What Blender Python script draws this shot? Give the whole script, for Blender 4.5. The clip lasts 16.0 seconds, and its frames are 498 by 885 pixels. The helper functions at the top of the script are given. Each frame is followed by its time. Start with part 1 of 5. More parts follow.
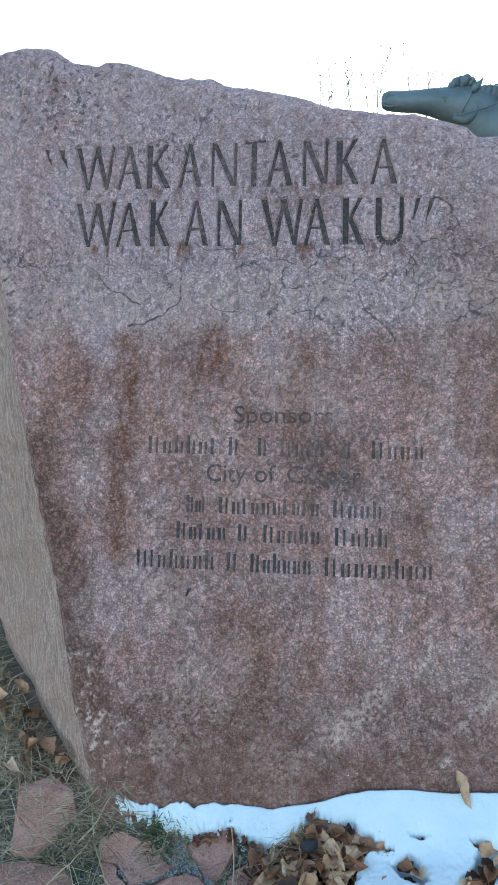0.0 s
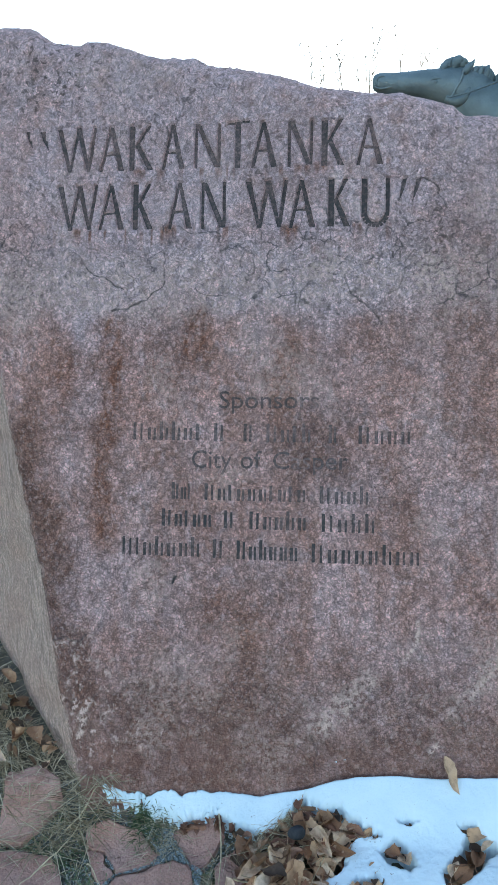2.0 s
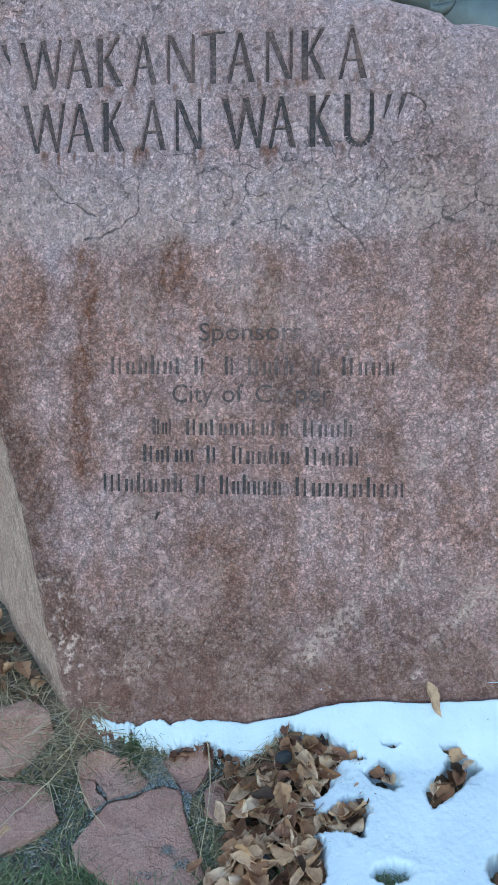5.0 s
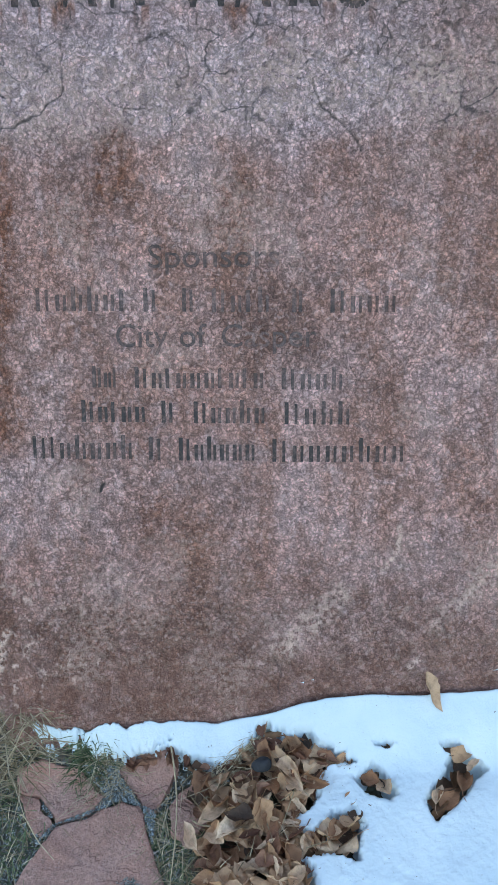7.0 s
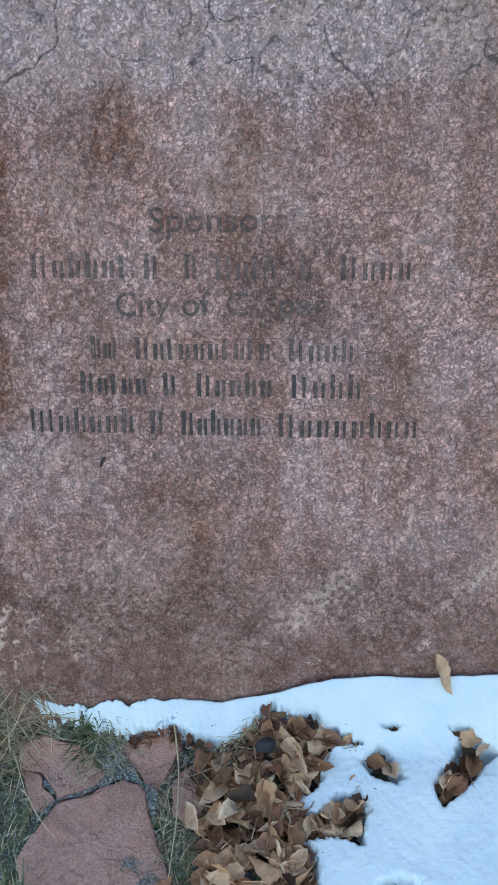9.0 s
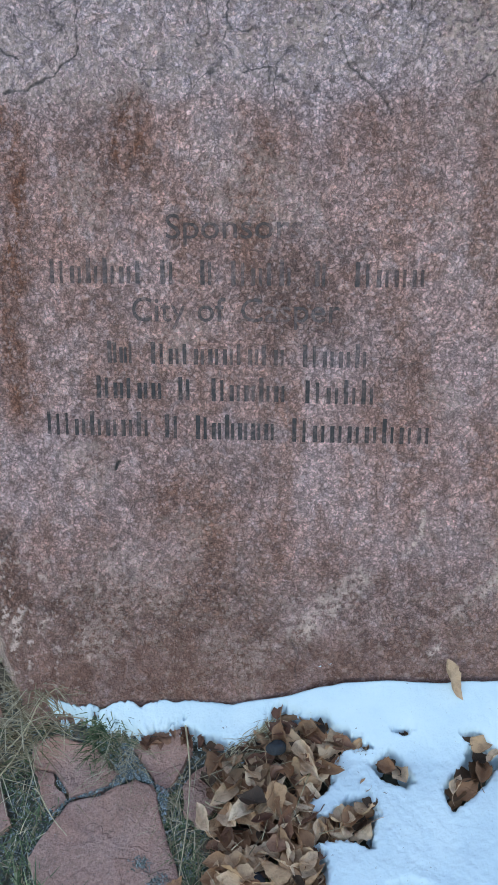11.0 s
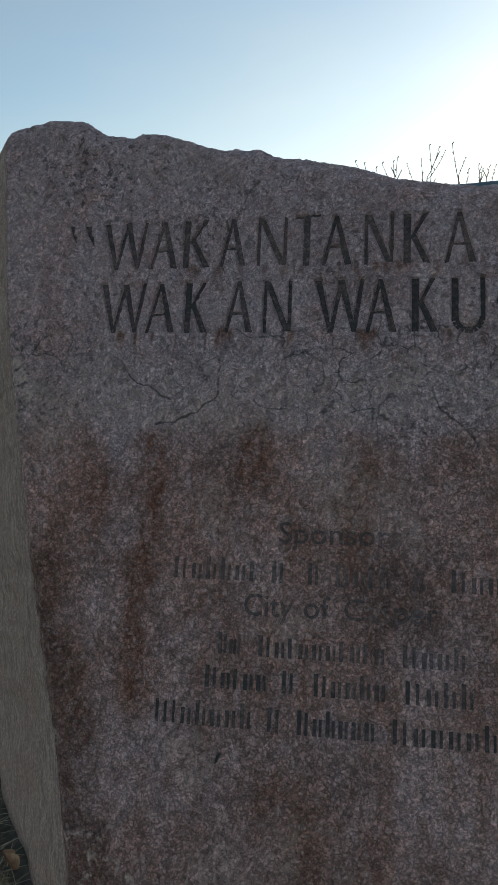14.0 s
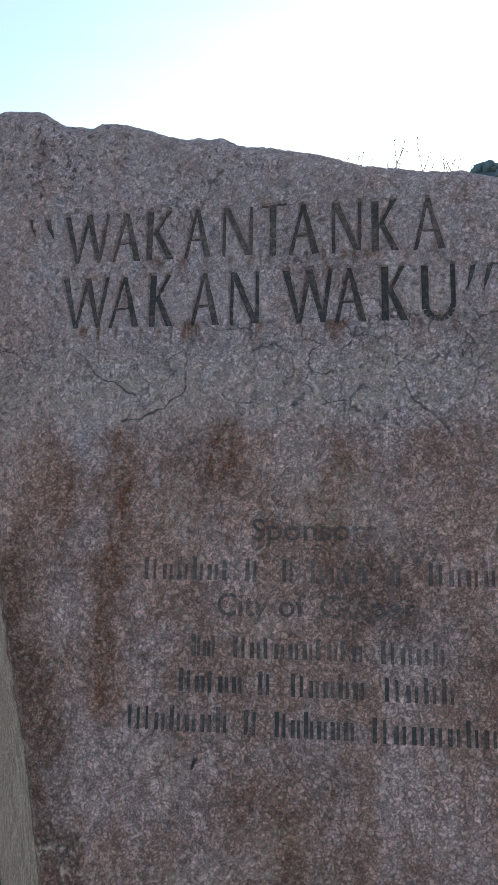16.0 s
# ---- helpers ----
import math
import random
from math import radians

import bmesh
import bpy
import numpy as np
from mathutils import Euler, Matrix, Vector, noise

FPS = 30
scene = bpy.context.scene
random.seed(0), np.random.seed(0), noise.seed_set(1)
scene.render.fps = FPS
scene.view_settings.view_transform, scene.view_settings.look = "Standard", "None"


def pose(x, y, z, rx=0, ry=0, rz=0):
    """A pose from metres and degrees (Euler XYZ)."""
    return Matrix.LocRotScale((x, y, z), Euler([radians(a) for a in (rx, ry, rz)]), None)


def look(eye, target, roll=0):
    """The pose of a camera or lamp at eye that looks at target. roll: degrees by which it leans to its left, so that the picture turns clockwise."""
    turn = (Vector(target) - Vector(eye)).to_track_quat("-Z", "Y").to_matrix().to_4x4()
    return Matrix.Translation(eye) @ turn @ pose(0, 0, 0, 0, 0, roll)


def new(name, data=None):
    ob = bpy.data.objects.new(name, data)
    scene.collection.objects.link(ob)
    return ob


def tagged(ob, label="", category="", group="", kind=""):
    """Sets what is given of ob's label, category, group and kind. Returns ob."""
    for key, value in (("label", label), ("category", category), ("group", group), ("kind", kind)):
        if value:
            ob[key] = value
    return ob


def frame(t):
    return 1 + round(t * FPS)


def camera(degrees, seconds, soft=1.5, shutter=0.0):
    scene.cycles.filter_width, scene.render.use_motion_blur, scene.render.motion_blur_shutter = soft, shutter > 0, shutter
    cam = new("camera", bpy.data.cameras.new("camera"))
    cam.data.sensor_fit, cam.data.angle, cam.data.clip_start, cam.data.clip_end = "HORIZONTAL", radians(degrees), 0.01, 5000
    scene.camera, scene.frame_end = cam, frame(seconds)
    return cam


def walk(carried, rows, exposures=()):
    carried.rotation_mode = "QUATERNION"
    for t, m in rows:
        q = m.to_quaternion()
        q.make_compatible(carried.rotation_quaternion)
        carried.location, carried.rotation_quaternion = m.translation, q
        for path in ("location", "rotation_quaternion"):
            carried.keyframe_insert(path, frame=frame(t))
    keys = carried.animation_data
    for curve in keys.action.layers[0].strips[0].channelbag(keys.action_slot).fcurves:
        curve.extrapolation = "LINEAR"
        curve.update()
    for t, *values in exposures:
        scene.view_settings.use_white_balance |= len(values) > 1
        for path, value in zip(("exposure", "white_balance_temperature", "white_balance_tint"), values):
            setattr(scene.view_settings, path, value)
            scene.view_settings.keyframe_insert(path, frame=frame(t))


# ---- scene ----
cam = camera(36.3, 16.0, soft=1.2)
# Everything about the slab is laid out on its flat face; LEAN tips the face back and sets it on the slope.
LEAN = pose(0, 0, 0.23, -18.0, 0, 0)
PATH = [
    (0, (0.156, 0.014, 0.895), (-0.144, 1.987, 1.025), 1.4),
    (0.5, (0.157, 0.02, 0.894), (-0.144, 1.994, 1.02), 1.3),
    (1, (0.163, 0.029, 0.893), (-0.134, 2.003, 1.011), 1.2),
    (1.5, (0.171, 0.032, 0.892), (-0.126, 2.007, 1.003), 1.1),
    (2, (0.176, 0.034, 0.892), (-0.117, 2.01, 0.991), 1.0),
    (2.5, (0.175, 0.035, 0.893), (-0.111, 2.013, 0.98), 0.9),
    (3, (0.174, 0.039, 0.893), (-0.105, 2.018, 0.969), 0.7),
    (3.5, (0.172, 0.038, 0.892), (-0.092, 2.02, 0.959), 0.5),
    (4, (0.175, 0.045, 0.892), (-0.082, 2.027, 0.944), 0.3),
    (4.2, (0.174, 0.05, 0.892), (-0.079, 2.033, 0.934), 0.3),
    (6.3, (0.166, 0.148, 0.946), (-0.062, 2.11, 0.632), -0.2),
    (6.5, (0.142, 0.195, 0.949), (-0.062, 2.159, 0.63), 0.1),
    (7, (0.096, 0.331, 0.974), (0.018, 2.297, 0.618), -0.3),
    (7.5, (0.125, 0.367, 0.982), (0.038, 2.327, 0.595), -0.5),
    (8, (0.127, 0.392, 0.98), (0.039, 2.343, 0.547), -0.8),
    (8.5, (0.122, 0.393, 0.982), (0.005, 2.337, 0.527), -0.5),
    (9, (0.115, 0.382, 0.984), (-0.015, 2.325, 0.528), -0.2),
    (11.5, (0.112, 0.369, 0.987), (-0.05, 2.313, 0.548), 0.1),
    (12, (0.108, 0.358, 0.985), (-0.048, 2.315, 0.599), 0.3),
    (12.5, (0.098, 0.325, 0.984), (-0.04, 2.316, 0.853), 0.6),
    (13, (0.098, 0.292, 0.954), (-0.07, 2.268, 1.214), 1.05),
    (13.5, (0.098, 0.262, 0.961), (-0.179, 2.204, 1.342), 1.81),
    (14, (0.1, 0.261, 0.953), (-0.302, 2.184, 1.333), 2.83),
    (14.5, (0.099, 0.274, 0.953), (-0.283, 2.196, 1.332), 2.85),
    (15, (0.1, 0.271, 0.953), (-0.265, 2.198, 1.331), 2.73),
    (15.5, (0.104, 0.273, 0.95), (-0.236, 2.203, 1.333), 2.48),
    (16, (0.098, 0.296, 0.95), (-0.232, 2.224, 1.334), 1.05),
]
EXPOSURES = [(0.0, 2.6, 6700, 11), (4.2, 2.7, 6700, 11), (6.3, 2.95, 7400, 17), (7.0, 2.75, 7200, 17), (7.5, 2.6, 7200, 17), (9.0, 2.65, 7200, 17), (12.0, 2.65, 7200, 16), (12.5, 2.7, 7200, 15), (13.0, 2.2, 7200, 14), (13.5, 0.85, 6950, 9), (14.0, 0.8, 7150, 9), (14.5, 1.1, 7100, 9), (15.0, 1.35, 7050, 9), (15.5, 1.65, 7000, 10), (16.0, 1.75, 7000, 10)]
walk(cam, [(t, LEAN @ look(eye, target, roll)) for t, eye, target, roll in PATH], EXPOSURES)

# ---------------------------------------------------------------- sky and light
SUN_ELEVATION, SUN_TURN = radians(8.0), radians(23.0)
world = bpy.data.worlds.new("dusk_sky")
scene.world = world
world.use_nodes = True
wn, wl = world.node_tree.nodes, world.node_tree.links
sky = wn.new("ShaderNodeTexSky")
sky.sky_type, sky.sun_disc = "NISHITA", False
sky.sun_elevation, sky.sun_rotation = SUN_ELEVATION, SUN_TURN
sky.air_density, sky.dust_density, sky.ozone_density = 1.15, 0.8, 3.2
# thin high cloud, a soft white veil over the blue
where = wn.new("ShaderNodeTexCoord")
squash = wn.new("ShaderNodeMapping")
squash.inputs["Scale"].default_value = (1.0, 1.0, 2.6)
wl.new(where.outputs["Generated"], squash.inputs["Vector"])
cloud = wn.new("ShaderNodeTexNoise")
cloud.inputs["Scale"].default_value, cloud.inputs["Detail"].default_value = 1.7, 4.0
wl.new(squash.outputs["Vector"], cloud.inputs["Vector"])
veil = wn.new("ShaderNodeMapRange")
veil.inputs["From Min"].default_value, veil.inputs["From Max"].default_value = 0.35, 0.75
veil.inputs["To Min"].default_value, veil.inputs["To Max"].default_value = 0.12, 0.55
wl.new(cloud.outputs["Fac"], veil.inputs["Value"])
blend = wn.new("ShaderNodeMix")
blend.data_type = "RGBA"
grey = wn.new("ShaderNodeRGBToBW")
wl.new(sky.outputs["Color"], grey.inputs["Color"])
lit = wn.new("ShaderNodeMix")
lit.data_type, lit.blend_type = "RGBA", "MULTIPLY"
lit.inputs["Factor"].default_value = 1.0
lit.inputs["B"].default_value = (1.10, 1.30, 1.40, 1)
wl.new(grey.outputs["Val"], lit.inputs["A"])
wl.new(lit.outputs["Result"], blend.inputs["B"])
wl.new(veil.outputs["Result"], blend.inputs["Factor"])
wl.new(sky.outputs["Color"], blend.inputs["A"])
wl.new(blend.outputs["Result"], wn["Background"].inputs["Color"])
wn["Background"].inputs["Strength"].default_value = 0.15

sun = new("sun", bpy.data.lights.new("sun", "SUN"))
sun.data.energy, sun.data.angle, sun.data.color = 0.8, radians(12), (1.0, 0.93, 0.84)
sun_way = Vector((math.sin(SUN_TURN) * math.cos(SUN_ELEVATION), math.cos(SUN_TURN) * math.cos(SUN_ELEVATION), math.sin(SUN_ELEVATION)))
sun.matrix_world = look(sun_way * 40, (0, 0, 0))


# ---------------------------------------------------------------- materials
def material(name, rough=0.85, metal=0.0):
    m = bpy.data.materials.new(name)
    m.use_nodes = True
    b = m.node_tree.nodes["Principled BSDF"]
    b.inputs["Roughness"].default_value, b.inputs["Metallic"].default_value = rough, metal
    return m, m.node_tree, b


def coords(nt, stretch=(1, 1, 1), kind="Object"):
    tc, mp = nt.nodes.new("ShaderNodeTexCoord"), nt.nodes.new("ShaderNodeMapping")
    mp.inputs["Scale"].default_value = stretch
    nt.links.new(tc.outputs[kind], mp.inputs["Vector"])
    return mp.outputs["Vector"]


def grain(nt, scale, detail=3.0, rough=0.55, at=None, warp=0.0):
    n = nt.nodes.new("ShaderNodeTexNoise")
    n.inputs["Scale"].default_value, n.inputs["Detail"].default_value = scale, detail
    n.inputs["Roughness"].default_value, n.inputs["Distortion"].default_value = rough, warp
    if at is not None:
        nt.links.new(at, n.inputs["Vector"])
    return n.outputs["Fac"]


def cells(nt, scale, feature="F1", at=None):
    n = nt.nodes.new("ShaderNodeTexVoronoi")
    n.feature = feature
    n.inputs["Scale"].default_value = scale
    if at is not None:
        nt.links.new(at, n.inputs["Vector"])
    return n.outputs["Distance"]


def spread(nt, value, a, b, c=0.0, d=1.0):
    n = nt.nodes.new("ShaderNodeMapRange")
    for k, v in (("From Min", a), ("From Max", b), ("To Min", c), ("To Max", d)):
        n.inputs[k].default_value = v
    nt.links.new(value, n.inputs["Value"])
    return n.outputs["Result"]


def calc(nt, op, a, b):
    n = nt.nodes.new("ShaderNodeMath")
    n.operation = op
    for k, v in enumerate((a, b)):
        if isinstance(v, (int, float)):
            n.inputs[k].default_value = v
        else:
            nt.links.new(v, n.inputs[k])
    return n.outputs[0]


def mixed(nt, fac, a, b, how="MIX"):
    n = nt.nodes.new("ShaderNodeMix")
    n.data_type, n.blend_type = "RGBA", how
    for key, v in (("Factor", fac), ("A", a), ("B", b)):
        if isinstance(v, (int, float)):
            n.inputs[key].default_value = v
        elif isinstance(v, tuple):
            n.inputs[key].default_value = (*v, 1)
        else:
            nt.links.new(v, n.inputs[key])
    return n.outputs["Result"]


def attribute(nt, name):
    n = nt.nodes.new("ShaderNodeAttribute")
    n.attribute_name = name
    return n.outputs["Fac"]


def bump(nt, bsdf, height, strength=0.5, distance=0.002):
    n = nt.nodes.new("ShaderNodeBump")
    n.inputs["Strength"].default_value, n.inputs["Distance"].default_value = strength, distance
    nt.links.new(height, n.inputs["Height"])
    nt.links.new(n.outputs["Normal"], bsdf.inputs["Normal"])


def lottery(nt):
    return nt.nodes.new("ShaderNodeObjectInfo").outputs["Random"]


def island(nt):
    return nt.nodes.new("ShaderNodeNewGeometry").outputs["Random Per Island"]


def warped(nt, at, scale, amount):
    """Coordinates shaken by noise, for wandering lines."""
    n, less, more, add = (nt.nodes.new(k) for k in ("ShaderNodeTexNoise", "ShaderNodeVectorMath", "ShaderNodeVectorMath", "ShaderNodeVectorMath"))
    n.inputs["Scale"].default_value, n.inputs["Detail"].default_value = scale, 3.0
    nt.links.new(at, n.inputs["Vector"])
    less.operation, more.operation = "SUBTRACT", "SCALE"
    less.inputs[1].default_value = (0.5, 0.5, 0.5)
    more.inputs["Scale"].default_value = amount
    nt.links.new(n.outputs["Color"], less.inputs[0])
    nt.links.new(less.outputs[0], more.inputs[0])
    nt.links.new(at, add.inputs[0])
    nt.links.new(more.outputs[0], add.inputs[1])
    return add.outputs[0]


def stone_colour(nt, stained=True):
    """Weathered sandstone: mauve-grey grains, dirt and shade painted dark between them, rust runs, brown crust, cream
    lichen; tan where it was split.
    """
    at = coords(nt)
    runs = coords(nt, (1, 1, 0.22))
    broad = grain(nt, 6, 4, 0.6, at)
    streak = grain(nt, 17, 4, 0.6, runs)
    blotch = grain(nt, 26, 4, 0.6, at, 0.5)
    fine = grain(nt, 190, 3, 0.6, at, 0.8)
    worm = calc(nt, "ABSOLUTE", calc(nt, "SUBTRACT", grain(nt, 132, 4, 0.6, at, 0.3), 0.5), 0.0)
    worm_small = calc(nt, "ABSOLUTE", calc(nt, "SUBTRACT", grain(nt, 215, 3, 0.55, at, 0.3), 0.5), 0.0)
    kernel, kernel_small = spread(nt, worm, 0.0, 0.085), spread(nt, worm_small, 0.0, 0.10)
    c = mixed(nt, spread(nt, broad, 0.38, 0.62), (0.665, 0.350, 0.290), (0.70, 0.43, 0.395))
    c = mixed(nt, spread(nt, streak, 0.47, 0.62, 0, 0.58), c, (0.43, 0.192, 0.130))
    c = mixed(nt, spread(nt, blotch, 0.50, 0.64, 0, 0.55), c, (0.38, 0.175, 0.125))
    c = mixed(nt, spread(nt, grain(nt, 31, 4, 0.6, coords(nt, (1, 1, 0.7)), 0.8), 0.54, 0.66, 0, 0.45), c, (0.70, 0.49, 0.475))
    if stained:
        pale = calc(nt, "MULTIPLY", attribute(nt, "pale"), spread(nt, grain(nt, 34, 4, 0.6, at), 0.35, 0.62, 0.45, 1.0))
        c = mixed(nt, pale, c, (0.68, 0.474, 0.478))
        rust = calc(nt, "MULTIPLY", attribute(nt, "rust"), spread(nt, grain(nt, 55, 4, 0.65, coords(nt, (1, 1, 0.45))), 0.35, 0.60, 0.35, 1))
        c = mixed(nt, rust, c, (0.30, 0.112, 0.064))
        crust = calc(nt, "MULTIPLY", attribute(nt, "crust"), spread(nt, grain(nt, 38, 5, 0.7, at), 0.32, 0.60, 0.52, 0.95))
        c = mixed(nt, crust, c, (0.225, 0.099, 0.066))
    busy = spread(nt, attribute(nt, "calm"), 0, 1, 1.0, 0.35)
    c = mixed(nt, 1.0, c, spread(nt, fine, 0.38, 0.62, 0.84, 1.16), "MULTIPLY")
    clump = grain(nt, 64, 4, 0.62, coords(nt, (1, 1, 0.85)), 0.4)
    c = mixed(nt, busy, c, spread(nt, clump, 0.40, 0.60, 0.80, 1.17), "MULTIPLY")
    # crevice dirt and shade darkened by colour, grain tops painted paler as highlights
    c = mixed(nt, busy, c, spread(nt, worm_small, 0.0, 0.10, 0.72, 1.09), "MULTIPLY")
    c = mixed(nt, busy, c, spread(nt, worm, 0.0, 0.085, 0.55, 1.13), "MULTIPLY")
    cap = calc(nt, "MULTIPLY", spread(nt, grain(nt, 150, 3, 0.55, at, 0.3), 0.54, 0.62, 0, 0.24), kernel)
    c = mixed(nt, calc(nt, "MULTIPLY", cap, busy), c, (0.78, 0.59, 0.565))
    if stained:
        # shade of small cavities painted as dark spots, nothing is sunk here
        pit_shade = calc(nt, "MULTIPLY", attribute(nt, "pitted"), spread(nt, grain(nt, 80, 3, 0.6, at, 0.8), 0.46, 0.37, 0, 0.80))
        c = mixed(nt, pit_shade, c, (0.115, 0.075, 0.068))
        chalk = calc(nt, "MULTIPLY", attribute(nt, "chalk"), spread(nt, grain(nt, 130, 3, 0.65, at), 0.42, 0.56))
        c = mixed(nt, chalk, c, (0.78, 0.535, 0.44))
        net = cells(nt, 21, "DISTANCE_TO_EDGE", warped(nt, at, 26, 0.045))
        line_ = calc(nt, "MULTIPLY", spread(nt, net, 0.045, 0.012, 0, 0.75), spread(nt, grain(nt, 30, 3, 0.6, at), 0.45, 0.58))
        c = mixed(nt, calc(nt, "MULTIPLY", line_, attribute(nt, "crazed")), c, (0.075, 0.058, 0.058))
        c = mixed(nt, attribute(nt, "crack"), c, (0.06, 0.048, 0.045))
        # the split flank: paler tan stone, fluted lengthwise
        flute = grain(nt, 75, 4, 0.65, coords(nt, (1, 1, 0.28)))
        tan = mixed(nt, spread(nt, flute, 0.38, 0.60), (0.42, 0.262, 0.205), (0.69, 0.47, 0.38))
        tan = mixed(nt, spread(nt, grain(nt, 9, 4, 0.6, at), 0.42, 0.62, 0, 0.6), tan, (0.58, 0.35, 0.275))
        tan = mixed(nt, 1.0, tan, spread(nt, fine, 0.38, 0.62, 0.72, 1.25), "MULTIPLY")
        # the flank's crevices get their dirt and shade by colour too
        tan = mixed(nt, 1.0, tan, spread(nt, worm_small, 0.0, 0.07, 0.70, 1.06), "MULTIPLY")
        c = mixed(nt, attribute(nt, "flank"), c, tan)
    h = calc(nt, "ADD", calc(nt, "MULTIPLY", fine, 0.35), calc(nt, "ADD", calc(nt, "MULTIPLY", kernel, 0.45), calc(nt, "ADD", calc(nt, "MULTIPLY", kernel_small, 0.20), calc(nt, "MULTIPLY", clump, 0.6))))
    return c, h


def make_stone(name, stained):
    m, nt, b = material(name, 0.92)
    c, h = stone_colour(nt, stained)
    nt.links.new(c, b.inputs["Base Color"])
    bump(nt, b, h, 1.0, 0.0042)
    return m


SANDSTONE = make_stone("red_grey_sandstone", True)


def make_paint(name, cover):
    """Dark paint, worn off to the stone in patches."""
    m, nt, b = material(name, 0.8)
    c, h = stone_colour(nt, False)
    at = coords(nt)
    worn = calc(nt, "MULTIPLY", spread(nt, grain(nt, 150, 3, 0.65, at), 0.42, 0.66, 1, 0.74), spread(nt, grain(nt, 14, 2, 0.5, at), 0.3, 0.7, cover + 0.08, cover - 0.12))
    nt.links.new(mixed(nt, worn, c, (0.050, 0.041, 0.040)), b.inputs["Base Color"])
    bump(nt, b, h, 0.7, 0.002)
    return m


PAINT = make_paint("worn_dark_letter_paint", 0.95)
PAINT_FRESH = make_paint("dark_letter_paint", 1.04)
PAINT_GHOST = make_paint("nearly_lost_letter_paint", 0.70)
PAINT_FADED = make_paint("faded_letter_paint", 0.89)


def make_snow():
    m, nt, b = material("old_snow", 0.75)
    at = coords(nt)
    dirt = spread(nt, grain(nt, 260, 2, 0.5, at), 0.70, 0.78, 0, 0.5)
    c = mixed(nt, spread(nt, grain(nt, 14, 3, 0.5, at), 0.3, 0.7), (0.66, 0.745, 0.775), (0.56, 0.665, 0.715))
    nt.links.new(mixed(nt, dirt, c, (0.30, 0.26, 0.22)), b.inputs["Base Color"])
    b.inputs["Subsurface Weight"].default_value = 0.06
    b.inputs["Subsurface Radius"].default_value = (0.006, 0.007, 0.008)
    bump(nt, b, calc(nt, "ADD", grain(nt, 300, 3, 0.6, at), grain(nt, 60, 3, 0.5, at)), 0.3, 0.004)
    return m


SNOW = make_snow()


def make_soil():
    m, nt, b = material("damp_soil_with_litter", 0.95)
    at = coords(nt)
    c = mixed(nt, spread(nt, grain(nt, 30, 5, 0.65, at), 0.35, 0.65), (0.07, 0.055, 0.042), (0.17, 0.135, 0.10))
    c = mixed(nt, spread(nt, grain(nt, 5, 4, 0.6, at), 0.45, 0.65), c, (0.055, 0.065, 0.03))
    nt.links.new(c, b.inputs["Base Color"])
    bump(nt, b, grain(nt, 120, 4, 0.7, at), 0.8, 0.006)
    return m


SOIL = make_soil()


def make_flag():
    m, nt, b = material("red_flagstone", 0.9)
    at = coords(nt, kind="Object")
    c = mixed(nt, spread(nt, grain(nt, 12, 4, 0.6, at), 0.3, 0.7), (0.365, 0.178, 0.132), (0.42, 0.245, 0.20))
    c = mixed(nt, spread(nt, grain(nt, 70, 3, 0.6, at), 0.55, 0.66, 0, 0.5), c, (0.24, 0.14, 0.11))
    c = mixed(nt, spread(nt, grain(nt, 9, 5, 0.65, at), 0.50, 0.70, 0, 0.5), c, (0.25, 0.135, 0.10))
    split = grain(nt, 10, 4, 0.55, at, 0.3)
    flake = calc(nt, "ADD", spread(nt, split, 0.47, 0.485), spread(nt, split, 0.56, 0.572))
    c = mixed(nt, 1.0, c, spread(nt, grain(nt, 210, 3, 0.65, at, 0.6), 0.38, 0.62, 0.80, 1.16), "MULTIPLY")
    c = mixed(nt, spread(nt, grain(nt, 380, 2, 0.5, at), 0.62, 0.74, 0, 0.5), c, (0.44, 0.33, 0.30))
    nt.links.new(c, b.inputs["Base Color"])
    bump(nt, b, calc(nt, "ADD", calc(nt, "ADD", grain(nt, 60, 4, 0.6, at), calc(nt, "MULTIPLY", flake, 0.7)), grain(nt, 260, 3, 0.6, at)), 0.8, 0.003)
    return m


FLAG = make_flag()


def make_leafy(name, dark, mid, pale, by_island=False, rough=0.65):
    m, nt, b = material(name, rough)
    pick = island(nt) if by_island else lottery(nt)
    ramp = nt.nodes.new("ShaderNodeValToRGB")
    e = ramp.color_ramp.elements
    e[0].color, e[1].color = (*dark, 1), (*pale, 1)
    e.new(0.45).color = (*mid, 1)
    nt.links.new(pick, ramp.inputs["Fac"])
    at = coords(nt)
    c = mixed(nt, spread(nt, grain(nt, 5 if not by_island else 90, 5, 0.65, at), 0.45, 0.75, 0, 0.6), ramp.outputs["Color"], tuple(0.6 * v for v in dark))
    nt.links.new(c, b.inputs["Base Color"])
    bump(nt, b, grain(nt, 200 if by_island else 14, 4, 0.6, at), 0.35, 0.001 if by_island else 0.06)
    return m


DEAD_LEAF = make_leafy("dry_tan_leaf", (0.29, 0.125, 0.060), (0.56, 0.32, 0.175), (0.80, 0.56, 0.38))
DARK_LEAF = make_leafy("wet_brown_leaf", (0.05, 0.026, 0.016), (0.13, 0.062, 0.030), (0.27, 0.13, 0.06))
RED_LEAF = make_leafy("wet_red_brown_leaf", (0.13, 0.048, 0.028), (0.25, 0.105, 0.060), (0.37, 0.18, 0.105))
STRAW = make_leafy("dry_straw_grass", (0.20, 0.135, 0.07), (0.42, 0.32, 0.19), (0.74, 0.61, 0.42), True)
